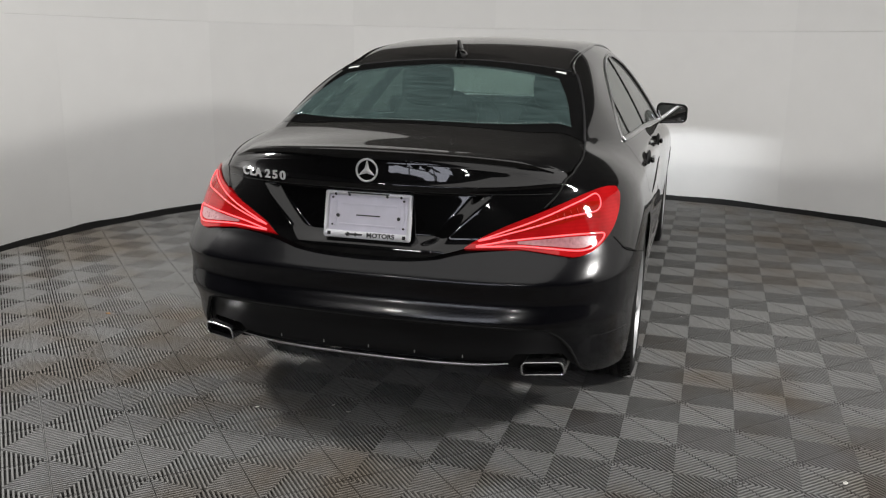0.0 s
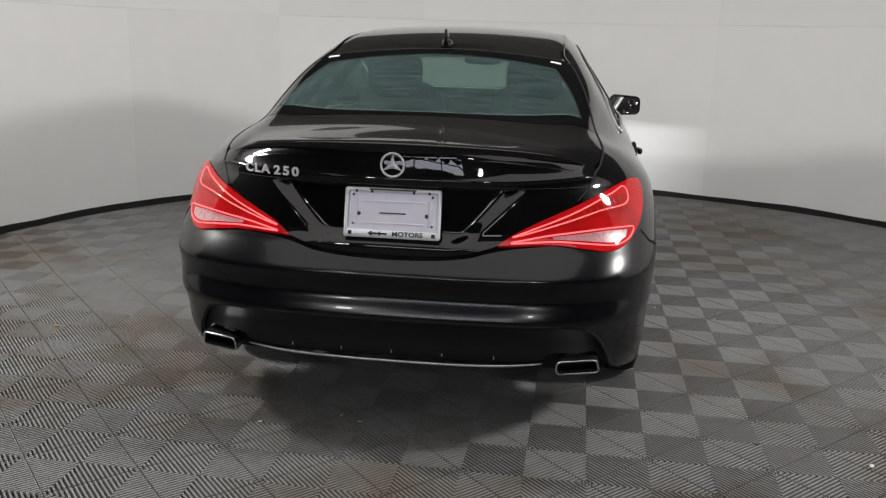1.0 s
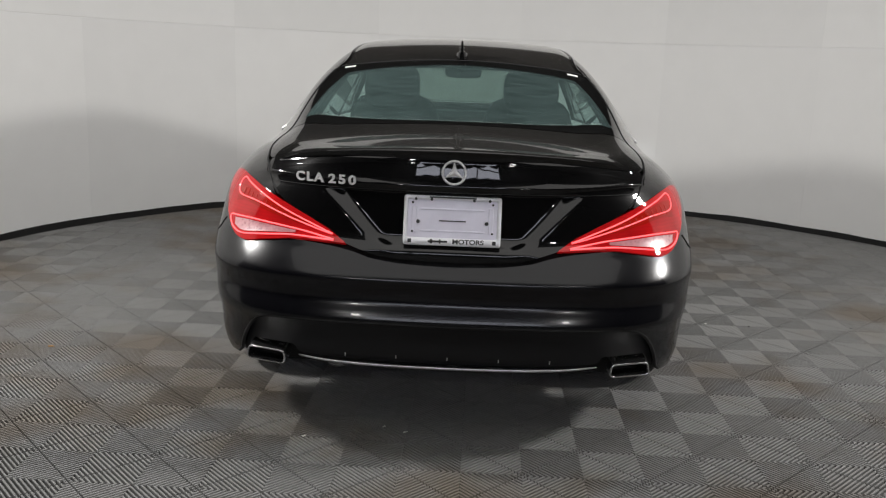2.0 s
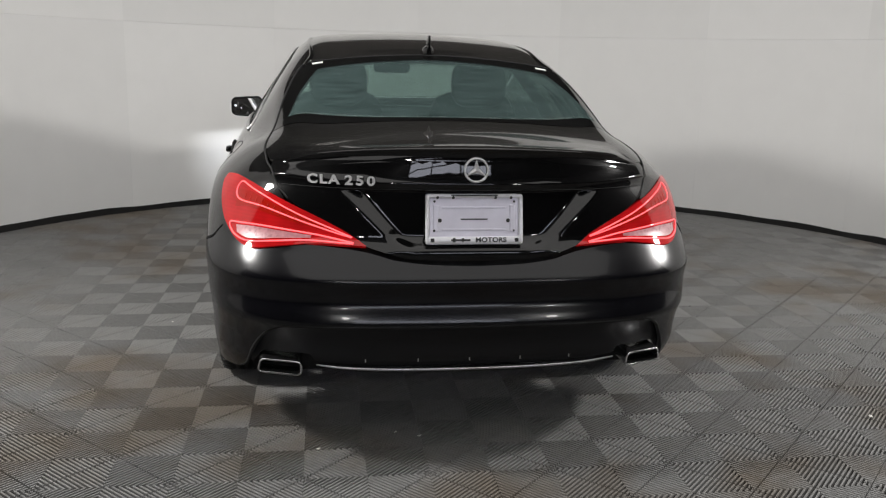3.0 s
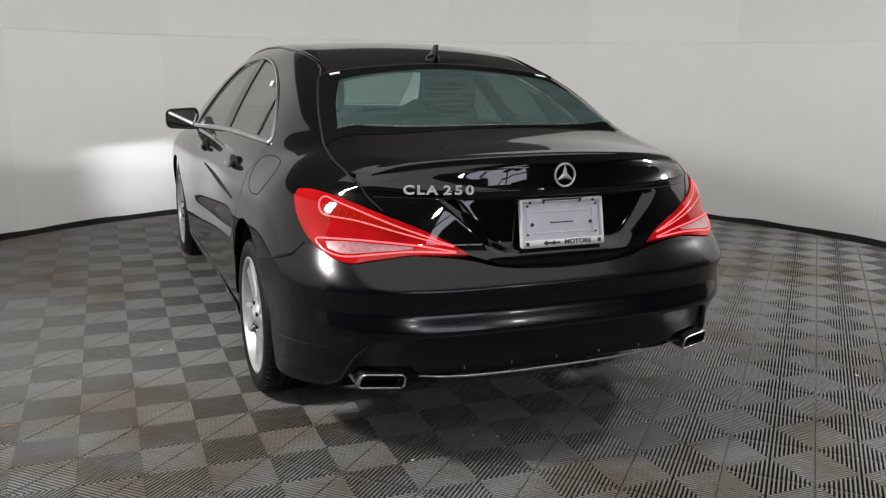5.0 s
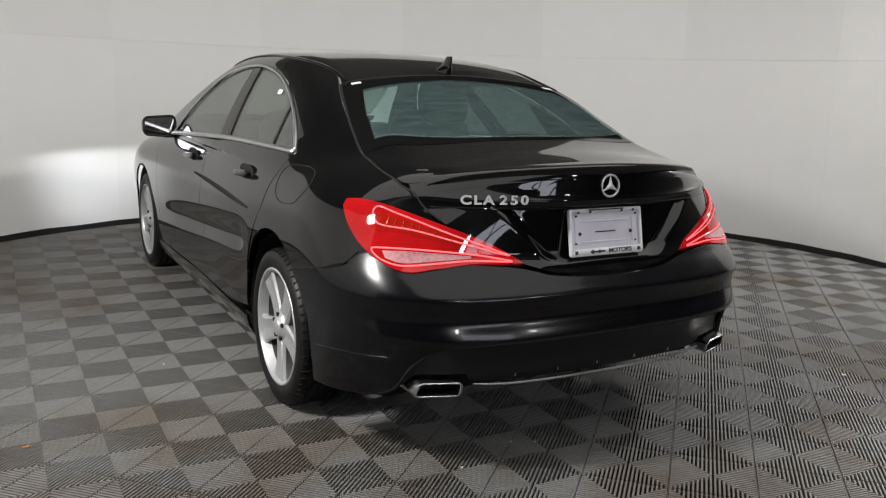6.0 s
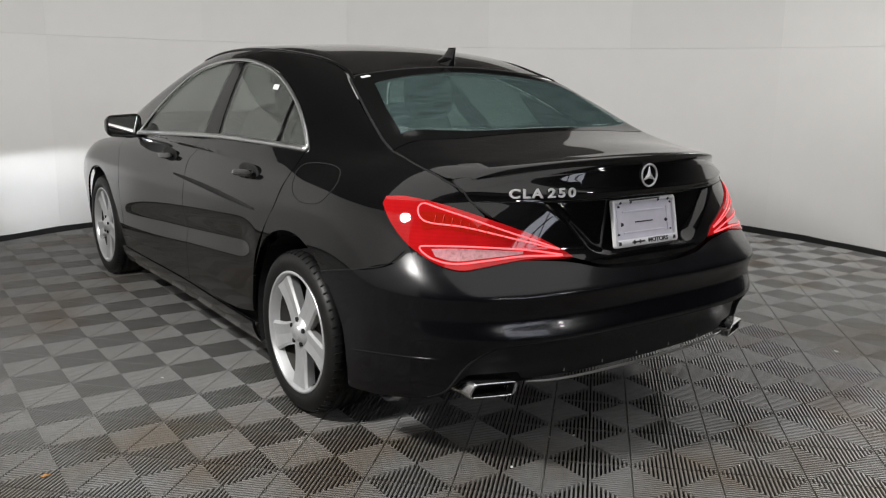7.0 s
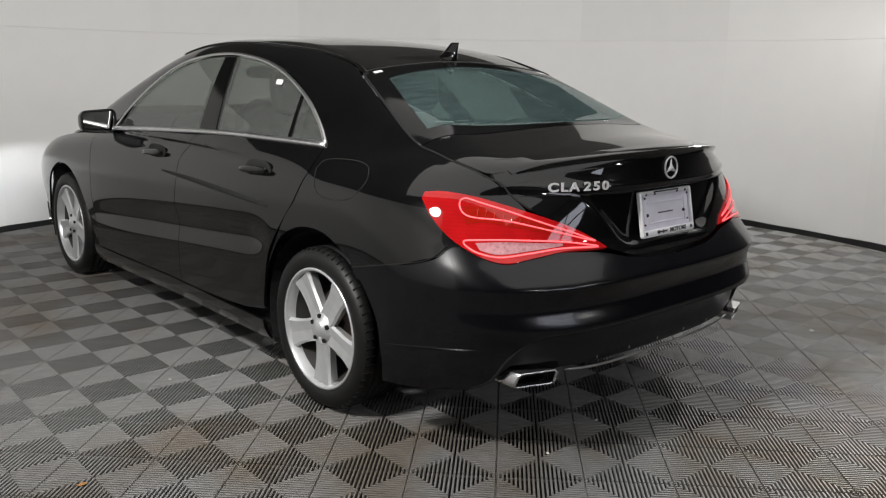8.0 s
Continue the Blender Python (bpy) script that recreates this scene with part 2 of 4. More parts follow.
def car_field(x, y, z):
    """Negative inside the car's outer skin, about metres near it. Centre line x = 0, tail at y = 0."""
    x = np.abs(x)
    w = knots(z, WIDTH)
    n = knots(z, CORNER)
    depth = Y_REAR - knots(z, REAR)
    back = np.maximum(Y_REAR - y, 0) / depth
    fore = np.maximum(y - Y_FRONT, 0) / (NOSE - 0.25 * np.maximum(z - 0.55, 0))
    waist = 1 - 0.012 * np.exp(-((y - 2.3) / 0.5) ** 2)
    hollow = 0.023 * np.exp(-((z - knots(y, [(1.35, 0.605), (2.2, 0.535), (3.3, 0.46)])) / 0.06) ** 2) * knots(y, [(1.3, 0), (1.5, 1), (2.4, 0.9), (3.35, 0)])
    side = ((x / (w * waist - hollow)) ** n + back ** n + fore ** n) ** (1 / n) - 1
    lower = smooth_max(side * 0.82, z - (knots(y, DECK) - knots(y, [(0.7, 0.17), (1.8, 0.08)]) * x * x), knots(y, [(0.08, 0.035), (0.5, 0.11)]))
    glass_rear = (z - (1.075 + 0.38 * (y - 0.55) - 0.115 * x * x)) * 0.93
    shield = (z - (1.350 - 0.43 * (y - 2.78) - 0.12 * x * x)) * 0.92
    roof = z - (knots(y, ROOF) - 0.105 * x * x)
    wall = (x - (knots(y, CABIN) - 0.575 * (z - 0.98) - 0.33 * np.maximum(z - 0.98, 0) ** 2)) * 0.85
    upper = smooth_max(smooth_max(smooth_max(roof, glass_rear, 0.05), shield, 0.06), wall, 0.07)
    upper = np.maximum(upper, 0.93 - z)
    return -smooth_max(-lower, -upper, 0.05)


def meet(o, d, far=3.0, steps=240):
    """First meeting of the rays o + s d with the skin: an array of places, NaN where there is none."""
    s = np.zeros(len(o))
    hit = np.zeros(len(o), bool)
    left = np.arange(len(o))
    for k in range(1, steps + 1):
        q = o[left] + d[left] * (far * k / steps)
        inside = car_field(q[:, 0], q[:, 1], q[:, 2]) < 0
        s[left[inside]] = far * k / steps
        hit[left[inside]] = True
        left = left[~inside]
        if not len(left):
            break
    lo, hi = s - far / steps, s.copy()
    for _ in range(18):
        mid = (lo + hi) / 2
        q = o + d * mid[:, None]
        inside = car_field(q[:, 0], q[:, 1], q[:, 2]) < 0
        hi = np.where(inside, mid, hi)
        lo = np.where(inside, lo, mid)
    out = o + d * hi[:, None]
    out[~hit] = np.nan
    return out


def outward(p, e=0.004):
    f = lambda dx, dy, dz: car_field(p[:, 0] + dx, p[:, 1] + dy, p[:, 2] + dz)
    g = np.stack((f(e, 0, 0) - f(-e, 0, 0), f(0, e, 0) - f(0, -e, 0), f(0, 0, e) - f(0, 0, -e)), 1)
    return g / np.maximum(np.linalg.norm(g, axis=1, keepdims=True), 1e-9)


LON_Z, CYL_Y = 0.55, 1.0


def onto(kind, ab):
    """Places on the skin. side: (y, z); rear and front: (x, z); top: (x, y); lon: (y, degrees above level, left side); cyl: (degrees from the tail towards the left side, z)."""
    ab = np.asarray(ab, float)
    a, b = ab[:, 0], ab[:, 1]
    one, nil = np.ones_like(a), np.zeros_like(a)
    if kind == "side":
        o, d = np.stack((-1.6 * one, a, b), 1), np.stack((one, nil, nil), 1)
    elif kind == "rear":
        o, d = np.stack((a, -1.2 * one, b), 1), np.stack((nil, one, nil), 1)
    elif kind == "top":
        o, d = np.stack((a, b, 2.2 * one), 1), np.stack((nil, nil, -one), 1)
    elif kind == "front":
        o, d = np.stack((a, 6.0 * one, b), 1), np.stack((nil, -one, nil), 1)
    elif kind == "lon":
        c, s = np.cos(np.radians(b)), np.sin(np.radians(b))
        o, d = np.stack((-1.6 * c, a, LON_Z + 1.6 * s), 1), np.stack((c, nil, -s), 1)
    else:
        s, c = np.sin(np.radians(a)), np.cos(np.radians(a))
        o, d = np.stack((-2.2 * s, CYL_Y - 2.2 * c, b), 1), np.stack((s, c, nil), 1)
    return meet(o, d)


def curve(pts, n):
    """n places, evenly spaced by their length, on a smooth curve through the given 2D places."""
    pts = np.asarray(pts, float)
    if len(pts) == 2:
        return pts[0] + (pts[1] - pts[0]) * np.linspace(0, 1, n)[:, None]
    q = np.vstack((2 * pts[0] - pts[1], pts, 2 * pts[-1] - pts[-2]))
    out = []
    for i in range(1, len(q) - 2):
        for t in np.linspace(0, 1, 24, endpoint=False):
            a, b, c, d = q[i - 1], q[i], q[i + 1], q[i + 2]
            out.append(0.5 * (2 * b + (c - a) * t + (2 * a - 5 * b + 4 * c - d) * t * t + (3 * b - a - 3 * c + d) * t ** 3))
    out = np.vstack((out, pts[-1:]))
    scale = np.ptp(out, axis=0) + 1e-9
    far = np.concatenate(([0], np.cumsum(np.linalg.norm(np.diff(out / scale, axis=0), axis=1))))
    return np.stack([np.interp(np.linspace(0, far[-1], n), far, out[:, k]) for k in (0, 1)], 1)


def coons(bottom, top, left, right, n, m):
    """A grid (m rows of n) spanned by four edge curves; left and right run from bottom to top."""
    b, t, l, r = curve(bottom, n), curve(top, n), curve(left, m), curve(right, m)
    u, v = np.linspace(0, 1, n)[None, :, None], np.linspace(0, 1, m)[:, None, None]
    flat = (1 - u) * (1 - v) * b[0] + u * (1 - v) * b[-1] + (1 - u) * v * t[0] + u * v * t[-1]
    return (1 - v) * b[None] + v * t[None] + (1 - u) * l[:, None] + u * r[:, None] - flat


def skin(name, kind, grid, mat, parent, proud=0.0, edge=0.012, dent=None, mirror=False, label="", thick=0.0):
    """A panel that lies on the car's outer skin over a 2D grid, with turned-in edges."""
    m, n = grid.shape[:2]
    p = onto(kind, grid.reshape(-1, 2))
    nor = outward(p)
    lift = np.full(len(p), proud)
    if dent:
        lift = lift - dent(p)
    inner = p + nor * (lift - (thick or edge))[:, None]
    if dent:
        p = p + np.stack((0 * lift, -lift, 0 * lift), 1)
        inner = p + np.array([0, edge, 0])
    else:
        p = p + nor * lift[:, None]
    if mirror:
        p, inner = p * np.array([-1, 1, 1]), inner * np.array([-1, 1, 1])
    idx = np.arange(m * n).reshape(m, n)
    f = [(idx[i, j], idx[i, j + 1], idx[i + 1, j + 1], idx[i + 1, j]) for i in range(m - 1) for j in range(n - 1)]
    rim = list(idx[0, :]) + list(idx[1:, -1]) + list(idx[-1, -2::-1]) + list(idx[-2:0:-1, 0])
    k = len(p)
    if thick:
        verts = np.vstack((p, inner))
        f += [tuple(k + a for a in q[::-1]) for q in list(f)]
        f += [(rim[(a + 1) % len(rim)], rim[a], k + rim[a], k + rim[(a + 1) % len(rim)]) for a in range(len(rim))]
    else:
        verts = np.vstack((p, p[rim], inner[rim]))
        r = len(rim)
        f += [(k + (a + 1) % r, k + a, k + r + a, k + r + (a + 1) % r) for a in range(r)]
    a, b, c = p[idx[m // 2, n // 2]], p[idx[m // 2, n // 2 + 1]], p[idx[m // 2 + 1, n // 2]]
    out = np.cross(b - a, c - a) @ (outward(a[None])[0])
    if out < 0:
        f = [q[::-1] for q in f]
    return link_mesh(name, verts, f, mat, parent, True, label)


def line_on(kind, pts, n, proud=0.0, mirror=False):
    p = onto(kind, curve(pts, n))
    p = p + outward(p) * proud
    return p * np.array([-1, 1, 1]) if mirror else p


def both(pts):
    """A curve given from the left end to the centre line, carried on to the right."""
    return list(pts) + [(-a, b) for a, b in reversed(pts) if abs(a) > 1e-6]


# ---- floor ----
def tile_material():
    """Grey tile plastic, with brown dirt in wide blots and fine scuffs, laid out in the room's own place."""
    m, nodes, links, b = material("grey_tile_plastic")
    where = nodes.new("ShaderNodeNewGeometry")
    one = nodes.new("ShaderNodeObjectInfo")
    blot, blur, scuff = (nodes.new("ShaderNodeTexNoise") for _ in range(3))
    for n, scale, detail in ((blot, 0.8, 3), (blur, 3.1, 5), (scuff, 26, 8)):
        n.inputs["Scale"].default_value, n.inputs["Detail"].default_value = scale, detail
        links.new(where.outputs["Position"], n.inputs["Vector"])
    ramp = nodes.new("ShaderNodeValToRGB")
    ramp.color_ramp.elements[0].position, ramp.color_ramp.elements[1].position = 0.55, 0.74
    ramp.color_ramp.elements[0].color, ramp.color_ramp.elements[1].color = (0, 0, 0, 1), (1, 1, 1, 1)
    both = nodes.new("ShaderNodeMath")
    both.operation = "MULTIPLY_ADD"
    both.inputs[1].default_value = 0.45
    links.new(blur.outputs["Fac"], both.inputs[0])
    links.new(blot.outputs["Fac"], both.inputs[2])
    half = nodes.new("ShaderNodeMath")
    half.operation, half.inputs[1].default_value = "SUBTRACT", 0.16
    links.new(both.outputs[0], half.inputs[0])
    links.new(half.outputs[0], ramp.inputs["Fac"])
    dirt = nodes.new("ShaderNodeMix")
    dirt.data_type = "RGBA"
    dirt.inputs[6].default_value, dirt.inputs[7].default_value = (0.185, 0.184, 0.18, 1), (0.140, 0.120, 0.098, 1)
    links.new(ramp.outputs["Color"], dirt.inputs["Factor"])
    shade = nodes.new("ShaderNodeMapRange")
    shade.inputs["To Min"].default_value, shade.inputs["To Max"].default_value = 0.72, 1.22
    links.new(scuff.outputs["Fac"], shade.inputs["Value"])
    each = nodes.new("ShaderNodeMapRange")
    each.inputs["To Min"].default_value, each.inputs["To Max"].default_value = 0.9, 1.08
    links.new(one.outputs["Random"], each.inputs["Value"])
    total = nodes.new("ShaderNodeMath")
    total.operation = "MULTIPLY"
    links.new(shade.outputs["Result"], total.inputs[0])
    links.new(each.outputs["Result"], total.inputs[1])
    tint = nodes.new("ShaderNodeMix")
    tint.data_type, tint.blend_type = "RGBA", "MULTIPLY"
    tint.inputs["Factor"].default_value = 1.0
    links.new(dirt.outputs[2], tint.inputs[6])
    links.new(total.outputs[0], tint.inputs[7])
    links.new(tint.outputs[2], b.inputs["Base Color"])
    gloss = nodes.new("ShaderNodeMapRange")
    gloss.inputs["To Min"].default_value, gloss.inputs["To Max"].default_value = 0.38, 0.62
    links.new(scuff.outputs["Fac"], gloss.inputs["Value"])
    links.new(gloss.outputs["Result"], b.inputs["Roughness"])
    return m


RIB, SLAB = tile_material(), plain("floor_base", (0.010, 0.009, 0.008), 0.9)
FLOOR_TURN, FLOOR_X, FLOOR_Y, QUAD = -1.0, 0.0595, -0.0561, 0.2


def quad_ribs(verts, faces, x0, y0, way):
    """Ribs along one diagonal of a 0.2 m square, notched where a low bar crosses them."""
    ribs, half = 20, QUAD / 2 - 0.0004
    c = math.sqrt(0.5)
    pitch = 2 * half * math.sqrt(2) / ribs
    cx, cy = x0 + QUAD / 2, y0 + QUAD / 2

    def place(a, b, z):
        return (cx + c * (a - way * b), cy + c * (way * a + b), z)

    def bar(a0, a1, a2, a3, b0, b1, z, low, slope, drop=0.0013, stem=0.0):
        """A bar from (a0..a1, b0) to (a3..a2, b1) with its long upper edges eased."""
        k, wide = len(verts), b1 - b0
        c0, c1, d0, d1 = b0 + slope * wide, b1 - slope * wide, b0 + stem * wide, b1 - stem * wide
        for b, s, t, h in ((d0, a0, a1, low), (d0, a0, a1, z - 0.0042), (b0, a0, a1, z - drop), (c0, a0, a1, z), (c1, a3, a2, z), (b1, a3, a2, z - drop), (d1, a3, a2, z - 0.0042), (d1, a3, a2, low)):
            verts.extend([place(s, b, h), place(t, b, h)])
        faces.extend([(k + 2 * q, k + 2 * q + 1, k + 2 * q + 3, k + 2 * q + 2) for q in range(7)])
        faces.extend([(k, k + 2, k + 4, k + 6, k + 8, k + 10, k + 12, k + 14), (k + 15, k + 13, k + 11, k + 9, k + 7, k + 5, k + 3, k + 1)])

    reach = half * math.sqrt(2)
    for r in range(ribs):
        b = -reach + (r + 0.5) * pitch
        b0, b1 = b - pitch * 0.245, b + pitch * 0.245
        l0, l1 = reach - abs(b0), reach - abs(b1)
        if min(l0, l1) < 0.0035:
            continue
        bar(-l0, -0.0028, -0.0028, -l1, b0, b1, 0.0, -0.014, 0.14)
        bar(0.0028, l0, l1, 0.0028, b0, b1, 0.0, -0.014, 0.14)
    bar(-0.0018, 0.0018, 0.0018, -0.0018, -reach + 0.003, reach - 0.003, -0.0085, -0.014, 0.05)


def tile_mesh():
    verts, faces = [], []
    for i in (0, 1):
        for j in (0, 1):
            quad_ribs(verts, faces, i * QUAD, j * QUAD, 1 if (i + j) % 2 == 0 else -1)
    return verts, faces


ground = link_mesh("floor", [(-5.6, -5.9, -0.014), (6.4, -5.9, -0.014), (6.4, 7.1, -0.014), (-5.6, 7.1, -0.014)], [(0, 1, 2, 3)], SLAB, None, False)
tagged(ground, "grey ribbed interlocking garage tiles in a checker pattern", "floor", kind="structure")
turn = pose(0, 0, 0, 0, 0, FLOOR_TURN)
tile_v, tile_f = tile_mesh()
tile_data = bpy.data.meshes.new("tile")
tile_data.from_pydata(tile_v, [], tile_f)
tile_data.materials.append(RIB)
tile_data.update()
spots = []
for i in range(-11, 14):
    for j in range(-12, 16):
        x, y = FLOOR_X + i * 2 * QUAD, FLOOR_Y + j * 2 * QUAD
        w = turn @ Vector((x + QUAD, y + QUAD, 0))
        if math.hypot(w.x - ROOM[0], w.y - ROOM[1]) > ROOM_R + 0.25 and (w.y > 0 or abs(w.x - ROOM[0]) > ROOM_R or w.y < -4.0):
            continue
        under = abs(w.x) < 0.55 and 1.2 < w.y < 4.2
        spots.append((math.hypot(w.x - 0.0, (w.y - 0.6) * 0.8) + (9 if under else 0), x, y))
spots.sort()
for _, x, y in spots[:300]:
    ob = new("tile", tile_data)
    ob.parent = ground
    ob.matrix_basis = turn @ pose(x, y, 0)
far_v, far_f = [], []
base = np.array(tile_v)
for _, x, y in spots[300:]:
    k = len(far_v)
    q = base + np.array([x, y, 0])
    c, s = math.cos(radians(FLOOR_TURN)), math.sin(radians(FLOOR_TURN))
    far_v.extend(np.stack((q[:, 0] * c - q[:, 1] * s, q[:, 0] * s + q[:, 1] * c, q[:, 2]), 1).tolist())
    far_f.extend([tuple(k + a for a in f) for f in tile_f])
far_tiles = link_mesh("far_tiles", far_v, far_f, RIB, ground, False)
tagged(far_tiles, "grey ribbed floor tiles further off", kind="stuff")

# ---- walls ----
WALL = plain("white_wall_paint", (0.80, 0.795, 0.78), 0.55, vary=0.025, scale=5, bump=0.05)
BASE = plain("black_rubber_base", (0.012, 0.012, 0.012), 0.5)
HEIGHT = 2.6


def wall_line(r):
    """Plan of the booth wall: a round end that turns in a little past the half circle."""
    return [(ROOM[0] - r * math.cos(a), ROOM[1] + r * math.sin(a)) for a in np.linspace(radians(-27), radians(207), 118)]


def band(name, r0, r1, z0, z1, mat, label, category):
    a, b = wall_line(r0), wall_line(r1)
    n = len(a)
    v = [(x, y, z) for z in (z0, z1) for x, y in a] + [(x, y, z) for z in (z0, z1) for x, y in b]
    f = []
    for i in range(n - 1):
        f += [(i, i + 1, n + i + 1, n + i), (2 * n + i, 3 * n + i, 3 * n + i + 1, 2 * n + i + 1), (n + i, n + i + 1, 3 * n + i + 1, 3 * n + i), (i, 2 * n + i, 2 * n + i + 1, i + 1)]
    f += [(0, n, 3 * n, 2 * n), (n - 1, 3 * n - 1, 4 * n - 1, 2 * n - 1)]
    return tagged(link_mesh(name, v, f, mat, None, False), label, category, kind="structure")


each, vary_by = WALL.node_tree.nodes.new("ShaderNodeObjectInfo"), WALL.node_tree.nodes.new("ShaderNodeMapRange")
tone, coat_of_paint = WALL.node_tree.nodes.new("ShaderNodeMix"), WALL.node_tree.nodes["Principled BSDF"].inputs["Base Color"]
tone.data_type, tone.blend_type, tone.inputs["Factor"].default_value = "RGBA", "MULTIPLY", 1.0
vary_by.inputs["To Min"].default_value, vary_by.inputs["To Max"].default_value = 0.965, 1.02
WALL.node_tree.links.new(each.outputs["Random"], vary_by.inputs["Value"])
WALL.node_tree.links.new(coat_of_paint.links[0].from_socket, tone.inputs[6])
WALL.node_tree.links.new(vary_by.outputs["Result"], tone.inputs[7])
WALL.node_tree.links.new(tone.outputs[2], coat_of_paint)


def wall_panel(a0, a1, z0, z1, parent):
    """One thin curved board of the booth wall, its edges eased by a millimetre or two."""
    gap, n, v, f = 0.0004 / ROOM_R, 14, [], []
    rows = ((ROOM_R + 0.009, z0 + 0.0005), (ROOM_R + 0.0004, z0 + 0.0005), (ROOM_R, z0 + 0.0012), (ROOM_R, z0 + 0.006), (ROOM_R, z1 - 0.006), (ROOM_R, z1 - 0.0012), (ROOM_R + 0.0004, z1 - 0.0005), (ROOM_R + 0.009, z1 - 0.0005))
    for r, z in rows:
        for a in np.linspace(radians(a0) + gap, radians(a1) - gap, n):
            v.append((ROOM[0] - r * math.cos(a), ROOM[1] + r * math.sin(a), z))
    for i in range(len(rows) - 1):
        f += [(i * n + j, i * n + j + 1, (i + 1) * n + j + 1, (i + 1) * n + j) for j in range(n - 1)]
    ob = link_mesh("wall_panel", v, f, WALL, parent, True)
    return ob


booth = band("wall_booth", ROOM_R + 0.009, ROOM_R + 0.12, -0.012, HEIGHT, WALL, "curved white painted booth wall with faint panel joints", "wall")
booth.data.polygons.foreach_set("use_smooth", [True] * len(booth.data.polygons))
seams = [-27] + [-11 + 20.5 * k for k in range(11)] + [207]
for a0, a1 in zip(seams, seams[1:]):
    wall_panel(a0, a1, -0.012, 1.52, booth)
    wall_panel(a0, a1, 1.52, HEIGHT, booth)
strip = band("baseboard", ROOM_R - 0.012, ROOM_R + 0.002, -0.012, 0.046, BASE, "black rubber base strip along the curved white wall", "baseboard")
for corner in strip.data.vertices:
    if corner.co.z > 0.03:
        corner.co.z += 0.014 * noise.noise(corner.co * 2.6)
HALL = plain("dark_hall_paint", (0.035, 0.035, 0.037), 0.7, vary=0.2, scale=3)
for name, size, at in (("wall_left", (0.12, 13.0, 3.4), (-5.6, 0.6, 1.7)), ("wall_right", (0.12, 13.0, 3.4), (6.4, 0.6, 1.7)), ("wall_front", (12.0, 0.12, 3.4), (0.4, 7.1, 1.7))):
    bm = bmesh.new()
    add_box(bm, size, pose(*at))
    tagged(part(name, bm, HALL), "plain dark wall of the hall round the booth", "wall", kind="structure")
# rear wall of the hall, with a window opening high up
bm = bmesh.new()
for size, at in (((4.1, 0.12, 3.4), (-3.55, -5.9, 1.7)), ((4.7, 0.12, 3.4), (4.05, -5.9, 1.7)), ((3.2, 0.12, 1.75), (0.1, -5.9, 0.875)), ((3.2, 0.12, 0.75), (0.1, -5.9, 3.025))):
    add_box(bm, size, pose(*at))
tagged(part("wall_back", bm, HALL), "dark wall of the hall with a bright window", "wall", kind="structure")
bm = bmesh.new()
add_box(bm, (12.2, 13.2, 0.1), pose(0.4, 0.6, 3.45))
tagged(part("ceiling", bm, plain("dark_ceiling_paint", (0.05, 0.05, 0.05), 0.8)), "plain dark ceiling over the booth", "ceiling", kind="structure")
SKY, nodes, links, b = material("daylight_outside")
b.inputs["Base Color"].default_value = (0.8, 0.85, 0.95, 1)
b.inputs["Emission Color"].default_value = (0.86, 0.88, 1.0, 1)
b.inputs["Emission Strength"].default_value = 5.0
tagged(link_mesh("backdrop", [(-2.2, -6.4, 1.2), (2.4, -6.4, 1.2), (2.4, -6.4, 3.2), (-2.2, -6.4, 3.2)], [(0, 1, 2, 3)], SKY, None, False), "bright daylight outside the window", "backdrop", kind="structure")
window_ob = tagged(new("window_1"), "bright hall window with dark glazing bars", "window", kind="structure")
for size, at in (((0.05, 0.08, 0.9), (-0.5, -5.9, 2.2)), ((0.05, 0.08, 0.9), (0.7, -5.9, 2.2)), ((3.2, 0.08, 0.05), (0.1, -5.9, 2.15))):
    bm = bmesh.new()
    add_box(bm, size, pose(*at))
    part("glazing_bar", bm, HALL, window_ob)

# ---- car ----
car = thing("car", "black four-door sedan with lit red tail lamps parked on the tiles", "car")
HUB_Y, FRONT_Y, HUB_Z, ARCH = 0.99, 3.689, 0.312, 0.39


def arch_lon(angle, y0=HUB_Y, r=ARCH):
    """A place of a wheel arch's edge, in lon terms, at an angle from straight ahead."""
    y, z = y0 + r * math.cos(radians(angle)), HUB_Z + r * math.sin(radians(angle))
    return y, math.degrees(math.atan2(z - LON_Z, 0.875))


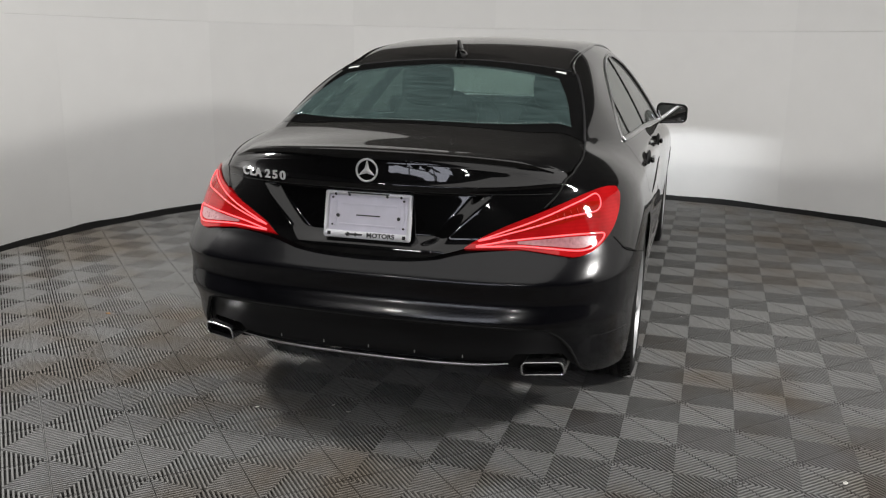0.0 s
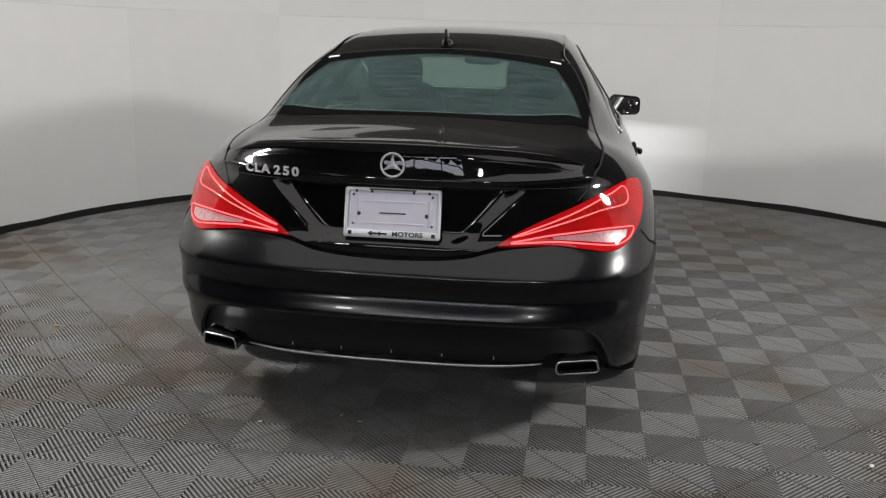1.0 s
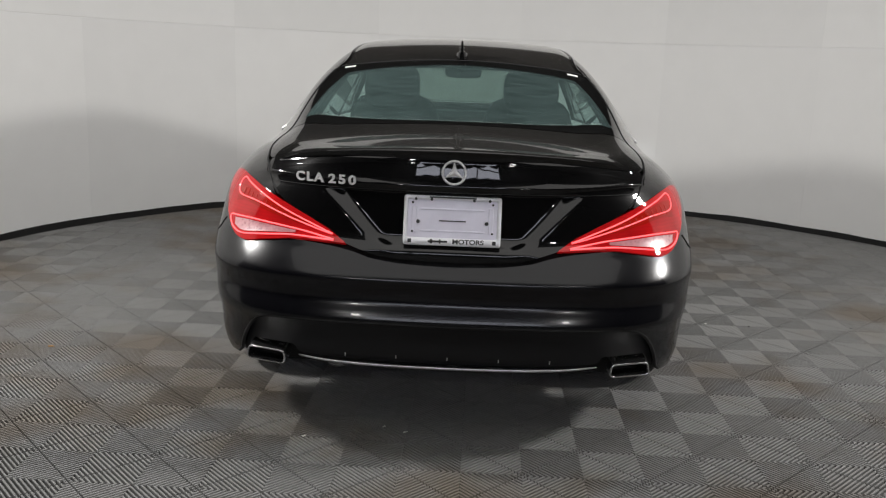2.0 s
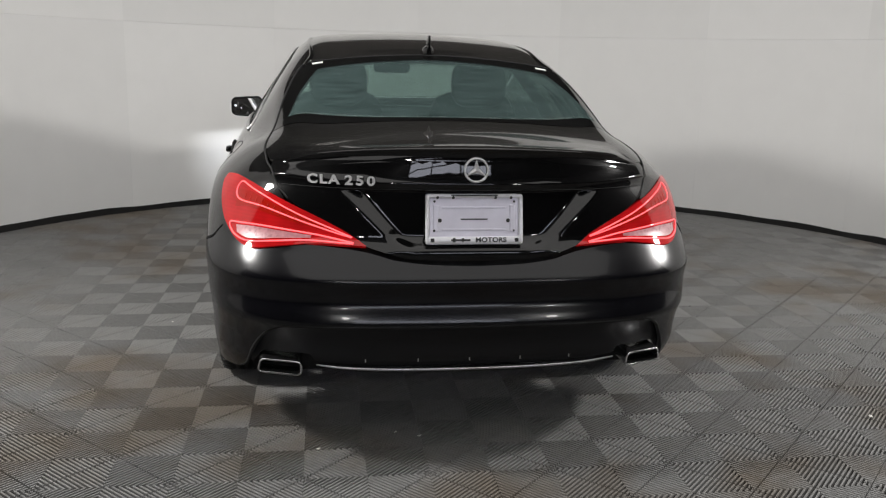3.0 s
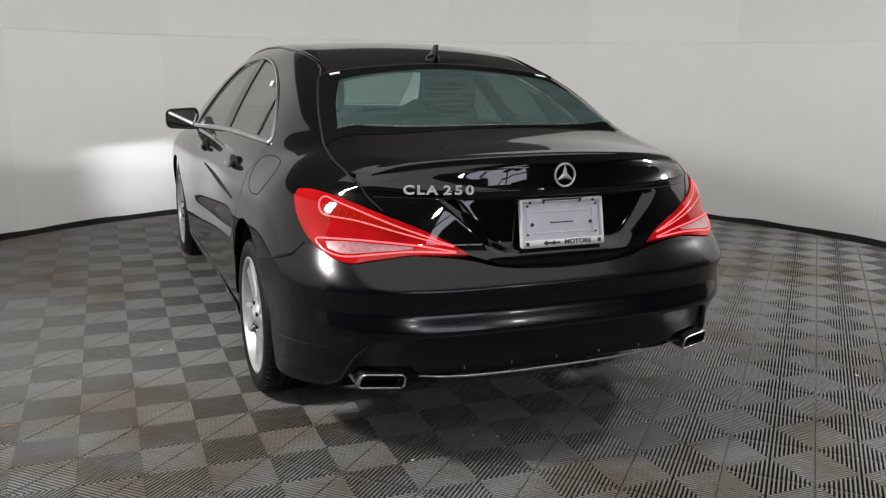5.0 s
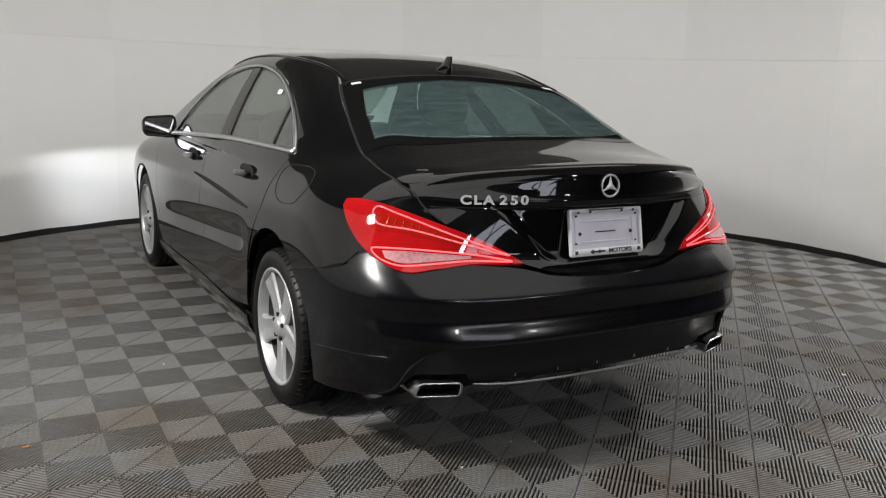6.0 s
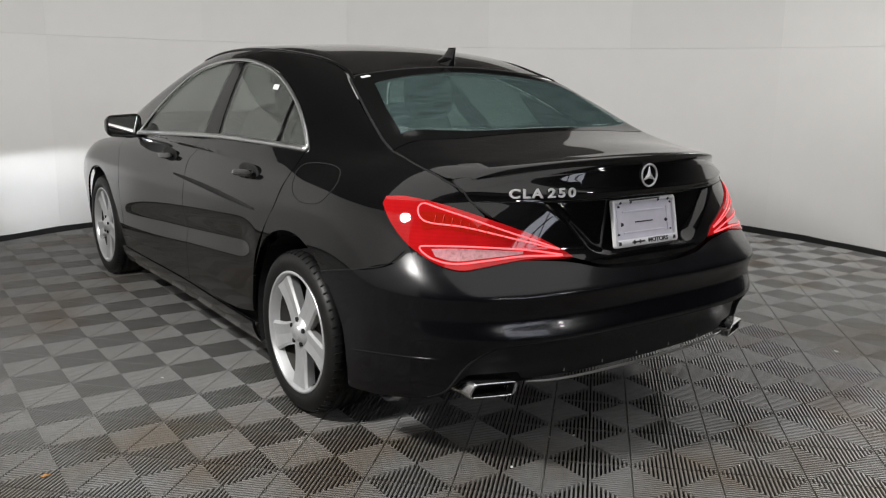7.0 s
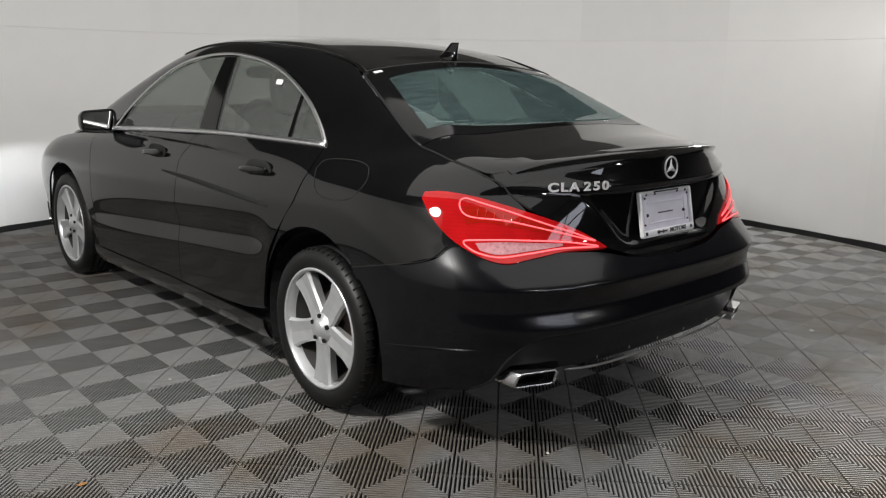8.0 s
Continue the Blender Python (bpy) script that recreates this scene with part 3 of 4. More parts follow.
G = 0.0022
DLO_TOP = [(1.09, 30.8), (1.197, 36.5), (1.344, 42.3), (1.575, 48.4), (1.817, 52.1), (2.11, 53.9), (2.375, 53.0), (2.615, 49.5), (2.797, 41.5), (2.93, 31.5), (2.985, 25.4)]
for mirror in (False, True):
    quarter_low = [arch_lon(22), arch_lon(50), arch_lon(75), arch_lon(100), arch_lon(125), arch_lon(140), (0.465, 7.6), (0.30, 11.5)]
    quarter_top = [(1.085 - G, 29.9), (0.88, 33.0), (0.655, 35.3), (0.474, 33.3), (0.337, 31.4), (0.262, 29.5), (0.2, 26.6)]
    grid = coons(quarter_low, quarter_top, [arch_lon(22), (1.19 - G, 10), (1.12 - G, 15.8), (1.08 - G, 23.4), (1.085 - G, 29.9)], [(0.30, 11.5), (0.22, 20), (0.2, 26.6)], 70, 50)
    skin("quarter_panel", "lon", grid, PAINT, car, mirror=mirror)
    pillar_in = [(1.085 - G, 29.9), (1.18, 36.5), (1.33, 42.6), (1.56, 49.0), (1.83, 53.0)]
    pillar_out = [(0.655, 35.3), (0.88, 43.0), (1.103, 50.8), (1.3, 56.0), (1.83, 58.5)]
    grid = coons(pillar_in, pillar_out, [(1.085 - G, 29.9), (0.88, 33.0), (0.655, 35.3)], [(1.83, 53.0), (1.83, 58.5)], 46, 30)
    skin("rear_pillar", "lon", grid, PAINT, car, mirror=mirror)
    rail_low = [(1.83, 53.0), (2.11, 54.6), (2.375, 53.8), (2.62, 50.4), (2.81, 42.2), (2.95, 32.0), (3.03, 24.8)]
    rail_top = [(1.83, 58.5), (2.11, 59.5), (2.45, 58.5), (2.75, 54.5), (3.0, 46), (3.25, 36), (3.45, 26.5)]
    grid = coons(rail_low, rail_top, [(1.83, 53.0), (1.83, 58.5)], [(3.03, 24.8), (3.45, 26.5)], 50, 12)
    skin("front_pillar", "lon", grid, PAINT, car, mirror=mirror)
    b_line = [(2.19, -19.0), (2.19, -14.4), (2.18, 2.1), (2.158, 12.7), (2.14, 20.7), (2.025, 27.0)]
    rear_edge = [arch_lon(-2, r=ARCH + 0.004), arch_lon(10, r=ARCH + 0.003), (1.315, 0.0), (1.193, 10), (1.126, 15.8), (1.083, 23.4), (1.085, 29.6)]
    grid = coons([rear_edge[0], (1.6, -18), (2.0, -19.0), (2.19 - G, -19.0)], [(1.085, 29.6), (1.358, 29.2), (1.786, 28.5), (2.025 - G, 27.0)], rear_edge, [(a - G, b) for a, b in b_line], 50, 60)
    skin("rear_door", "lon", grid, PAINT, car, mirror=mirror)
    grid = coons([(2.19 + G, -19.0), (3.235, -19.0)], [(2.025 + G, 27.0), (2.5, 25.8), (3.0, 23.6), (3.25, 22.0)], [(a + G, b) for a, b in b_line], [(3.235, -19.0), (3.25, -4), (3.23, 9), (3.25, 22.0)], 54, 60)
    skin("front_door", "lon", grid, PAINT, car, mirror=mirror)
    fa = lambda a: arch_lon(a, FRONT_Y, 0.375)
    grid = coons([(3.24, -19.0), fa(170), fa(140), fa(110), fa(80), fa(50), fa(20), (4.09, -14)], [(3.255, 22.4), (3.6, 21), (4.0, 16.5), (4.3, 10)], [(3.24, -19.0), (3.255, -4), (3.235, 9), (3.255, 22.4)], [(4.09, -14), (4.22, -2), (4.3, 10)], 60, 30)
    skin("front_fender", "lon", grid, PAINT, car, mirror=mirror)
    grid = coons([(1.40, -25.5), (3.3, -25.5)], [(1.40, -19.3), (3.3, -19.3)], [(1.40, -25.5), (1.40, -19.3)], [(3.3, -25.5), (3.3, -19.3)], 30, 6)
    skin("sill", "lon", grid, PAINT, car, proud=0.006, mirror=mirror)
    # side windows
    window = tagged(new("side_window"), "tinted side windows in a bright metal frame")
    window.parent = car
    grid = coons([(1.335, 29.9), (1.6, 29.2), (1.885, 28.7)], [(1.40, 44.0), (1.575, 48.2), (1.817, 51.9), (2.095, 53.5)], [(1.335, 29.9), (1.40, 44.0)], [(1.885, 28.7), (2.095, 53.5)], 26, 26)
    skin("rear_pane", "lon", grid, GREY, window, proud=-0.008, thick=0.004, mirror=mirror)
    grid = coons([(2.035, 28.2), (2.5, 26.5), (2.965, 25.0)], [(2.195, 53.7), (2.375, 52.8), (2.615, 49.2), (2.797, 41.2), (2.925, 31.5)], [(2.035, 28.2), (2.195, 53.7)], [(2.965, 25.0), (2.925, 31.5)], 30, 26)
    skin("front_pane", "lon", grid, GREY, window, proud=-0.008, thick=0.004, mirror=mirror)
    grid = coons([(1.10, 30.8), (1.32, 30.0)], [(1.197, 36.5), (1.30, 40.8), (1.385, 43.4)], [(1.10, 30.8), (1.197, 36.5)], [(1.32, 30.0), (1.385, 43.4)], 14, 14)
    skin("quarter_pane", "lon", grid, GREY, window, proud=-0.008, thick=0.004, mirror=mirror)
    grid = coons([(1.02, 29.0), (1.33, 28.5)], [(1.10, 40.0), (1.41, 47.0)], [(1.02, 29.0), (1.10, 40.0)], [(1.33, 28.5), (1.41, 47.0)], 10, 10)
    skin("pillar_trim", "lon", grid, CLOTH, car, proud=-0.055, edge=0.01, mirror=mirror)
    if not mirror:
        grid = coons([(1.612, 45.2), (1.565, 45.2)], [(1.622, 46.7), (1.575, 46.7)], [(1.612, 45.2), (1.622, 46.7)], [(1.565, 45.2), (1.575, 46.7)], 4, 3)
        skin("sticker", "lon", grid, PAPER, window, proud=0.0005, edge=0.001, label="small white paper sticker")
    grid = coons([(1.885, 28.4), (2.035, 28.0)], [(2.095, 54.0), (2.195, 54.2)], [(1.885, 28.4), (2.095, 54.0)], [(2.035, 28.0), (2.195, 54.2)], 6, 26)
    skin("centre_pillar", "lon", grid, FRIT, car, proud=-0.003, edge=0.03, mirror=mirror)
    grid = coons([(1.318, 30), (1.337, 30)], [(1.383, 43.6), (1.402, 44.2)], [(1.318, 30), (1.383, 43.6)], [(1.337, 30), (1.402, 44.2)], 3, 16)
    skin("divider_bar", "lon", grid, FRIT, window, proud=-0.003, mirror=mirror)
    tube("chrome_arch", line_on("lon", DLO_TOP, 90, 0.002, mirror), 0.0085, TRIM, window, 6, 0.6, "brushed metal strip over the windows")
    tube("chrome_belt", line_on("lon", [(3.0, 24.9), (2.314, 27.2), (1.786, 28.9), (1.358, 29.7), (1.082, 30.3)], 60, 0.003, mirror), 0.0125, TRIM, window, 6, 0.5, "brushed metal strip under the windows")

# roof and glass
roof_rear = [(-0.50, 1.165), (-0.3, 1.178), (0, 1.192)]
grid = coons(both(roof_rear), both([(-0.50, 2.72), (-0.3, 2.76), (0, 2.78)]), [(-0.50, 1.165), (-0.505, 1.5), (-0.50, 2.0), (-0.49, 2.4), (-0.50, 2.72)], [(0.50, 1.165), (0.505, 1.5), (0.50, 2.0), (0.49, 2.4), (0.50, 2.72)], 50, 60)
skin("roof", "top", grid, PAINT, car)
for s in (-1, 1):
    p = line_on("lon", [(1.12, 53.0), (1.3, 56.6), (1.83, 58.3), (2.11, 59.3), (2.45, 58.4), (2.7, 55.5)], 50, 0.002, s > 0)
    tube("roof_strip", p, 0.009, FRIT, car, 6, 0.5)

outer = [both([(-0.646, 0.654), (-0.458, 0.553), (-0.2, 0.515), (0, 0.505)]), both([(-0.525, 1.145), (-0.479, 1.152), (-0.292, 1.169), (0, 1.185)]), [(-0.646, 0.654), (-0.607, 0.88), (-0.549, 1.103), (-0.525, 1.145)]]
inner = [both([(-0.585, 0.70), (-0.565, 0.675), (-0.291, 0.575), (0, 0.545)]), both([(-0.478, 1.05), (-0.43, 1.066), (-0.25, 1.098), (0, 1.12)]), [(-0.585, 0.70), (-0.545, 0.86), (-0.478, 1.05)]]
back_window = tagged(new("rear_window"), "teal tinted rear window with a black border")
back_window.parent = car
flip = lambda pts: [(-a, b) for a, b in pts]
skin("pane", "top", coons(inner[0], inner[1], inner[2], flip(inner[2]), 50, 30), TEAL, back_window, thick=0.004)
for side in range(4):
    o = (outer[0], outer[1], outer[2], flip(outer[2]))[side]
    i = (inner[0], inner[1], inner[2], flip(inner[2]))[side]
    skin("glass_border", "top", coons(o, i, [o[0], i[0]], [o[-1], i[-1]], 40, 5), FRIT, back_window, proud=0.0005)
rim = np.vstack((line_on("top", outer[2], 24, 0.001), line_on("top", outer[1], 40, 0.001), line_on("top", flip(outer[2])[::-1], 24, 0.001)))
tube("window_seal", rim, 0.005, PLASTIC, back_window, 6, 0.5)
# small white stickers at the upper corners of the rear window
for s in (-1, 1):
    grid = coons([(s * 0.475 - 0.022, 1.11), (s * 0.475 + 0.022, 1.118 if s < 0 else 1.102)], [(s * 0.475 - 0.022, 1.128), (s * 0.475 + 0.022, 1.136 if s < 0 else 1.12)], [(s * 0.475 - 0.022, 1.11), (s * 0.475 - 0.022, 1.128)], [(s * 0.475 + 0.022, 1.118 if s < 0 else 1.102), (s * 0.475 + 0.022, 1.136 if s < 0 else 1.12)], 4, 3)
    skin("sticker", "top", grid, PAPER, back_window, proud=0.002, edge=0.001, label="small white paper sticker")
grid = coons(both([(-0.50, 2.725), (-0.3, 2.765), (0, 2.785)]), both([(-0.62, 3.40), (-0.3, 3.50), (0, 3.53)]), [(-0.50, 2.725), (-0.57, 3.05), (-0.62, 3.40)], [(0.50, 2.725), (0.57, 3.05), (0.62, 3.40)], 40, 26)
skin("windshield", "top", grid, SHIELD, car, proud=-0.002, thick=0.004)

# boot lid
lid = tagged(new("boot_lid"), "gloss black boot lid with a plate recess")
lid.parent = car


def pocket(p):
    """Depth of the number plate recess, and of the upright lower edge, at places of the lid's rear face."""
    x, z = np.abs(p[:, 0]), p[:, 2]
    ease = lambda v, w: (lambda t: t * t * (3 - 2 * t))(np.clip(v / w, 0, 1))
    edge = 0.425 - (0.885 - z) * 0.95
    tuck = np.clip(0.054 - p[:, 1], 0, 0.03) * ease(0.40 - x, 0.05)
    return tuck + 0.027 * ease(edge - x, 0.075) * ease(0.893 - z, 0.010) * ease(z - 0.690, 0.055)


low = both([(-0.345, 0.716), (-0.29, 0.699), (-0.214, 0.678), (-0.1, 0.670), (0, 0.668)])
lip = both([(-0.632, 0.952), (-0.5, 0.985), (-0.35, 1.004), (-0.2, 1.014), (0, 1.018)])
edge_l = [(-0.345, 0.716), (-0.40, 0.757), (-0.49, 0.798), (-0.575, 0.843), (-0.622, 0.89), (-0.638, 0.925), (-0.632, 0.952)]
skin("lid_rear_face", "rear", coons(low, lip, edge_l, flip(edge_l), 140, 110), PAINT, lid, dent=pocket)
# the fine step across the lid under the badge line
tube("lid_crease", line_on("rear", both([(-0.60, 0.889), (-0.42, 0.890), (0, 0.894)]), 80, 0.0), 0.0016, VOID, lid, 4, 0.6)
shut = [(-0.632, 0.318), (-0.648, 0.36), (-0.658, 0.474), (-0.642, 0.647)]
back = both([(-0.632, 0.318), (-0.592, 0.282), (-0.5, 0.205), (-0.35, 0.118), (-0.2, 0.083), (0, 0.068)])
fore = both([(-0.642, 0.647), (-0.458, 0.548), (-0.2, 0.51), (0, 0.50)])
skin("lid_top", "top", coons(back, fore, shut, flip(shut), 70, 36), PAINT, lid)
for s in (False, True):
    tube("lid_gap", np.vstack((line_on("top", [(-0.648, 0.652), (-0.664, 0.474), (-0.652, 0.337)], 24, 0.0, s), line_on("rear", [(-0.635, 0.93), (-0.615, 0.885), (-0.58, 0.845)], 10, 0.0, s))), 0.0035, VOID, lid, 6, 0.7)

# lip spoiler along the rear edge of the lid: a flat blade that ends in a crisp lip
rows = []
edge_xy, edge_xz = curve(back, 400), curve(lip, 400)
fit_y = np.polynomial.Polynomial.fit(edge_xy[:, 0] ** 2, edge_xy[:, 1], 3)
fit_z = np.polynomial.Polynomial.fit(edge_xz[:, 0] ** 2, edge_xz[:, 1], 3)
for x in np.linspace(-0.595, 0.595, 81):
    y, z = float(fit_y(x * x)), float(fit_z(x * x))
    grow = min(1.0, (0.595 - abs(x)) / 0.10)
    grow = grow * grow * (3 - 2 * grow)
    deck = onto("top", [(x * 0.985, y + 0.075)])[0] + (0, 0, 0.0010)
    face = onto("rear", [(x, z - 0.035)])[0] + (0, -0.0008, 0)
    base = onto("rear", [(x, z - 0.012)])[0]
    edge = Vector((x, base[1] - 0.013 * grow, z + 0.006 * grow - 0.006 * (1 - grow)))
    mid = deck * 0.5 + np.array(edge) * 0.5 + (0, 0, 0.0005 * grow)
    rows.append([deck, mid, edge, (edge.x, edge.y - 0.002 * grow, edge.z - 0.002 * grow), (edge.x, edge.y - 0.0005, edge.z - 0.006 * grow), base + (0, -0.002 * grow, -0.002), face])
rows = np.array(rows)
n, m = rows.shape[:2]
faces = [(i * m + j, (i + 1) * m + j, (i + 1) * m + j + 1, i * m + j + 1) for i in range(n - 1) for j in range(m - 1)]
blade = link_mesh("lip_spoiler", rows.reshape(-1, 3), faces, PAINT, lid, True)
for polygon in blade.data.polygons:
    polygon.use_smooth = polygon.index % (m - 1) not in (2, 3)

# rear bumper and diffuser
joint = [(74.0, 0.60), (65, 0.634), (58, 0.661), (53.7, 0.683), (51.5, 0.704), (49.5, 0.731), (46, 0.735), (40, 0.715), (30, 0.715), (20.6, 0.700), (12, 0.664), (6, 0.655), (0, 0.653)]
under = [(65.5, 0.215), (56, 0.235), (46, 0.262), (42.5, 0.30), (39.3, 0.385), (35.2, 0.444), (30, 0.464), (16, 0.469), (0, 0.467)]
side_l = [(65.5, 0.215), (65.2, 0.30), (66.5, 0.44), (70, 0.545), (74.0, 0.60)]
skin("rear_bumper", "cyl", coons(both(under), both(joint), side_l, flip(side_l), 150, 46), SATIN, car, edge=0.03, label="satin black rear bumper")
# black tube along the joint; it also draws the overhanging lip's shadow line
tube("diffuser_shadow_gap", line_on("cyl", both(under[2:]), 160, -0.004), 0.0065, VOID, car, 6)
skirt = [(46, 0.262), (42, 0.29), (39.6, 0.335), (38.4, 0.349), (35, 0.352), (30.5, 0.351), (29.2, 0.34), (28.4, 0.318), (20, 0.306), (10, 0.300), (0, 0.298)]
brow = [(46, 0.263), (42.5, 0.306), (39.3, 0.398), (35.2, 0.458), (30, 0.478), (16, 0.483), (0, 0.481)]
skin("diffuser", "cyl", coons(both(skirt), both(brow), [(46, 0.262), (46, 0.263)], [(-46, 0.262), (-46, 0.263)], 160, 20), PLASTIC, car, proud=-0.021, edge=0.006, label="dull black lower bumper panel")
tube("diffuser_trim", line_on("cyl", both([(28.7, 0.322), (22, 0.309), (12, 0.302), (0, 0.2995)]), 80, -0.002), 0.0065, TRIM, car, 6, 0.7, "thin bright metal strip", taper=True)
for x in (-0.34, -0.17, 0.0, 0.17, 0.34):
    at = onto("rear", [(x, 0.335)])[0]
    bm = bmesh.new()
    add_box(bm, (0.003, 0.006, 0.011), pose(x, at[1] + 0.0225, 0.335))
    part("clip", bm, TRIM, car)
# dark shell behind the panels
skin("inner_shell", "cyl", coons(both([(64, 0.28), (40, 0.36), (0, 0.37)]), both([(64, 0.9), (40, 0.93), (0, 0.93)]), [(64, 0.28), (64, 0.9)], [(-64, 0.28), (-64, 0.9)], 60, 20), VOID, car, proud=-0.06)
for s in (False, True):
    skin("inner_shell", "lon", coons([(1.42, -24), (3.3, -24)], [(1.1, 27), (3.3, 20)], [(1.42, -24), (1.36, -2), (1.1, 27)], [(3.3, -24), (3.3, 20)], 20, 20), VOID, car, proud=-0.05, mirror=s)

# bonnet, nose and lamps
grid = coons(both([(-0.66, 3.43), (-0.3, 3.52), (0, 3.55)]), both([(-0.60, 4.38), (-0.3, 4.48), (0, 4.5)]), [(-0.66, 3.43), (-0.70, 3.9), (-0.60, 4.38)], [(0.66, 3.43), (0.70, 3.9), (0.60, 4.38)], 40, 26)
skin("bonnet", "top", grid, PAINT, car)
skin("front_bumper", "front", coons(both([(-0.80, 0.22), (0, 0.2)]), both([(-0.80, 0.36), (-0.62, 0.38), (-0.40, 0.44), (-0.3, 0.58), (0, 0.6)]), [(-0.80, 0.22), (-0.80, 0.36)], [(0.80, 0.22), (0.80, 0.36)], 40, 14), PAINT, car)
for s in (-1, 1):
    # unseen back and top plates, added to cut the beam's upper edge flat
    bm = bmesh.new()
    add_box(bm, (0.3, 0.02, 0.12), pose(s * 0.62, 4.24, 0.56))
    add_box(bm, (0.3, 0.22, 0.01), pose(s * 0.62, 4.34, 0.603))
    part("headlamp_shutter", bm, PLASTIC, car)
    data = bpy.data.lights.new("headlamp_beam", "SPOT")
    data.energy, data.spot_size, data.spot_blend, data.shadow_soft_size, data.color = 40, radians(80), 1.0, 0.012, (0.93, 0.96, 1.0)
    ob = new("headlamp_beam", data)
    ob.matrix_world = look((s * 0.62, 4.30, 0.595), (s * 1.0, 5.5, 0.50))

# tail lamps
TOP = [(55.9, 0.888), (51.5, 0.893), (45, 0.880), (36.8, 0.843), (29, 0.797), (24.1, 0.757), (20.2, 0.716)]
LOW = [(56.2, 0.868), (53.8, 0.816), (50, 0.757), (45, 0.709), (40.5, 0.690), (36, 0.702), (29, 0.718), (20.2, 0.714)]
for s in (False, True):
    grid = coons(LOW, TOP, [LOW[0], TOP[0]], [LOW[-1], TOP[-1]], 60, 26)
    lamp = skin("tail_lamp", "cyl", grid, RED, car, proud=0.006, edge=0.02, mirror=s, label="lit red wrap-around tail lamp")
    grid = coons([(47.4, 0.80), (44, 0.808), (38, 0.792), (30.5, 0.768), (25.5, 0.752)], [(48.2, 0.855), (44, 0.852), (38, 0.826), (30.5, 0.787), (25.5, 0.755)], [(47.4, 0.80), (48.2, 0.855)], [(25.5, 0.752), (25.5, 0.755)], 30, 8)
    skin("inner_lens", "cyl", grid, RED_DARK, lamp, proud=0.0075, edge=0.003, mirror=s)
    tube("light_strip", line_on("cyl", [(22.8, 0.740), (27.0, 0.768), (33, 0.803), (40, 0.843), (45, 0.866), (47.6, 0.877), (48.6, 0.868), (48.6, 0.85), (47.8, 0.832), (46, 0.822), (39.6, 0.812), (30.7, 0.776), (22.9, 0.739)], 90, 0.008, s), 0.0028, LED, lamp, 6, 0.6)
    tube("light_strip", line_on("cyl", [(22.4, 0.722), (30.0, 0.746), (38.9, 0.757), (46.1, 0.755), (47.6, 0.750), (47.0, 0.735), (45, 0.717), (41.5, 0.706), (36, 0.716), (30.2, 0.725), (22.4, 0.720)], 90, 0.008, s), 0.0031, LED, lamp, 6, 0.6)
    grid = coons([(44.8, 0.725), (41.5, 0.714), (36, 0.724), (30, 0.733)], [(45.6, 0.747), (41, 0.751), (36, 0.748), (30, 0.741)], [(44.8, 0.725), (45.6, 0.747)], [(30, 0.733), (30, 0.741)], 24, 6)
    for a in np.linspace(45.5, 33.5, 9):
        z = float(np.interp(a, (25.5, 30.5, 38, 44, 47.4), (0.754, 0.777, 0.809, 0.830, 0.828)))
        tall = 0.004 + 0.013 * (a - 30) / 16
        tube("lens_rib", line_on("cyl", [(a, z - tall), (a - 0.2, z + tall)], 4, 0.009, s), 0.0016, DIODE, lamp, 4, 0.5)
    skin("reversing_lens", "cyl", grid, CLEAR, lamp, proud=0.008, edge=0.003, mirror=s, label="clear reversing lamp lens")


def rounded_frame(w, h, r, n=6, lean=0.0):
    out = []
    for cx, cz, a0 in ((w / 2 - r, h / 2 - r, 0), (-w / 2 + r, h / 2 - r, 90), (-w / 2 + r, -h / 2 + r, 180), (w / 2 - r, -h / 2 + r, 270)):
        for k in range(n + 1):
            a = radians(a0 + 90 * k / n)
            x, z = cx + r * math.cos(a), cz + r * math.sin(a)
            out.append((x + lean * z, z))
    return out


def loft(name, loops, mat, parent, cap=False, label=""):
    n = len(loops[0])
    v = [p for l in loops for p in l]
    f = [(i * n + j, i * n + (j + 1) % n, (i + 1) * n + (j + 1) % n, (i + 1) * n + j) for i in range(len(loops) - 1) for j in range(n)]
    if cap:
        f.append(tuple((len(loops) - 1) * n + j for j in range(n)))
    return link_mesh(name, v, f, mat, parent, True, label)


# exhaust tips, set flush in the bumper's lower corners
for s in (-1, 1):
    def ring(w, h, r, y):
        """Rounded opening whose outer side slopes in towards the top."""
        out = []
        for x, z in rounded_frame(w, h, r):
            x -= s * 0.30 * (z + h / 2) * max(x * s / w + 0.3, 0)
            out.append(Vector((s * 0.615 + x, 0.116 + y + 0.36 * s * x - 0.3 * z, 0.312 + z)))
        return out
    loft("exhaust_tip", [ring(0.146, 0.054, 0.018, 0.16), ring(0.148, 0.056, 0.018, 0.0), ring(0.145, 0.053, 0.017, -0.006), ring(0.135, 0.044, 0.013, -0.006), ring(0.133, 0.042, 0.012, 0.0), ring(0.128, 0.038, 0.011, 0.06)], CHROME, car, label="chrome-edged rectangular exhaust tip")
    loft("exhaust_bore", [ring(0.1345, 0.0435, 0.013, -0.004), ring(0.1325, 0.0415, 0.012, 0.002), ring(0.127, 0.037, 0.011, 0.1)], VOID, car, True)

# plate, its frame and badge
plate = tagged(new("number_plate"), "bare metal plate blank in a dealer's frame")
plate.parent = car
pm = pose(0, 0.0755, 0.800, -11)


def on_plate(ob):
    ob.matrix_basis = pm
    ob.parent = plate
    return ob


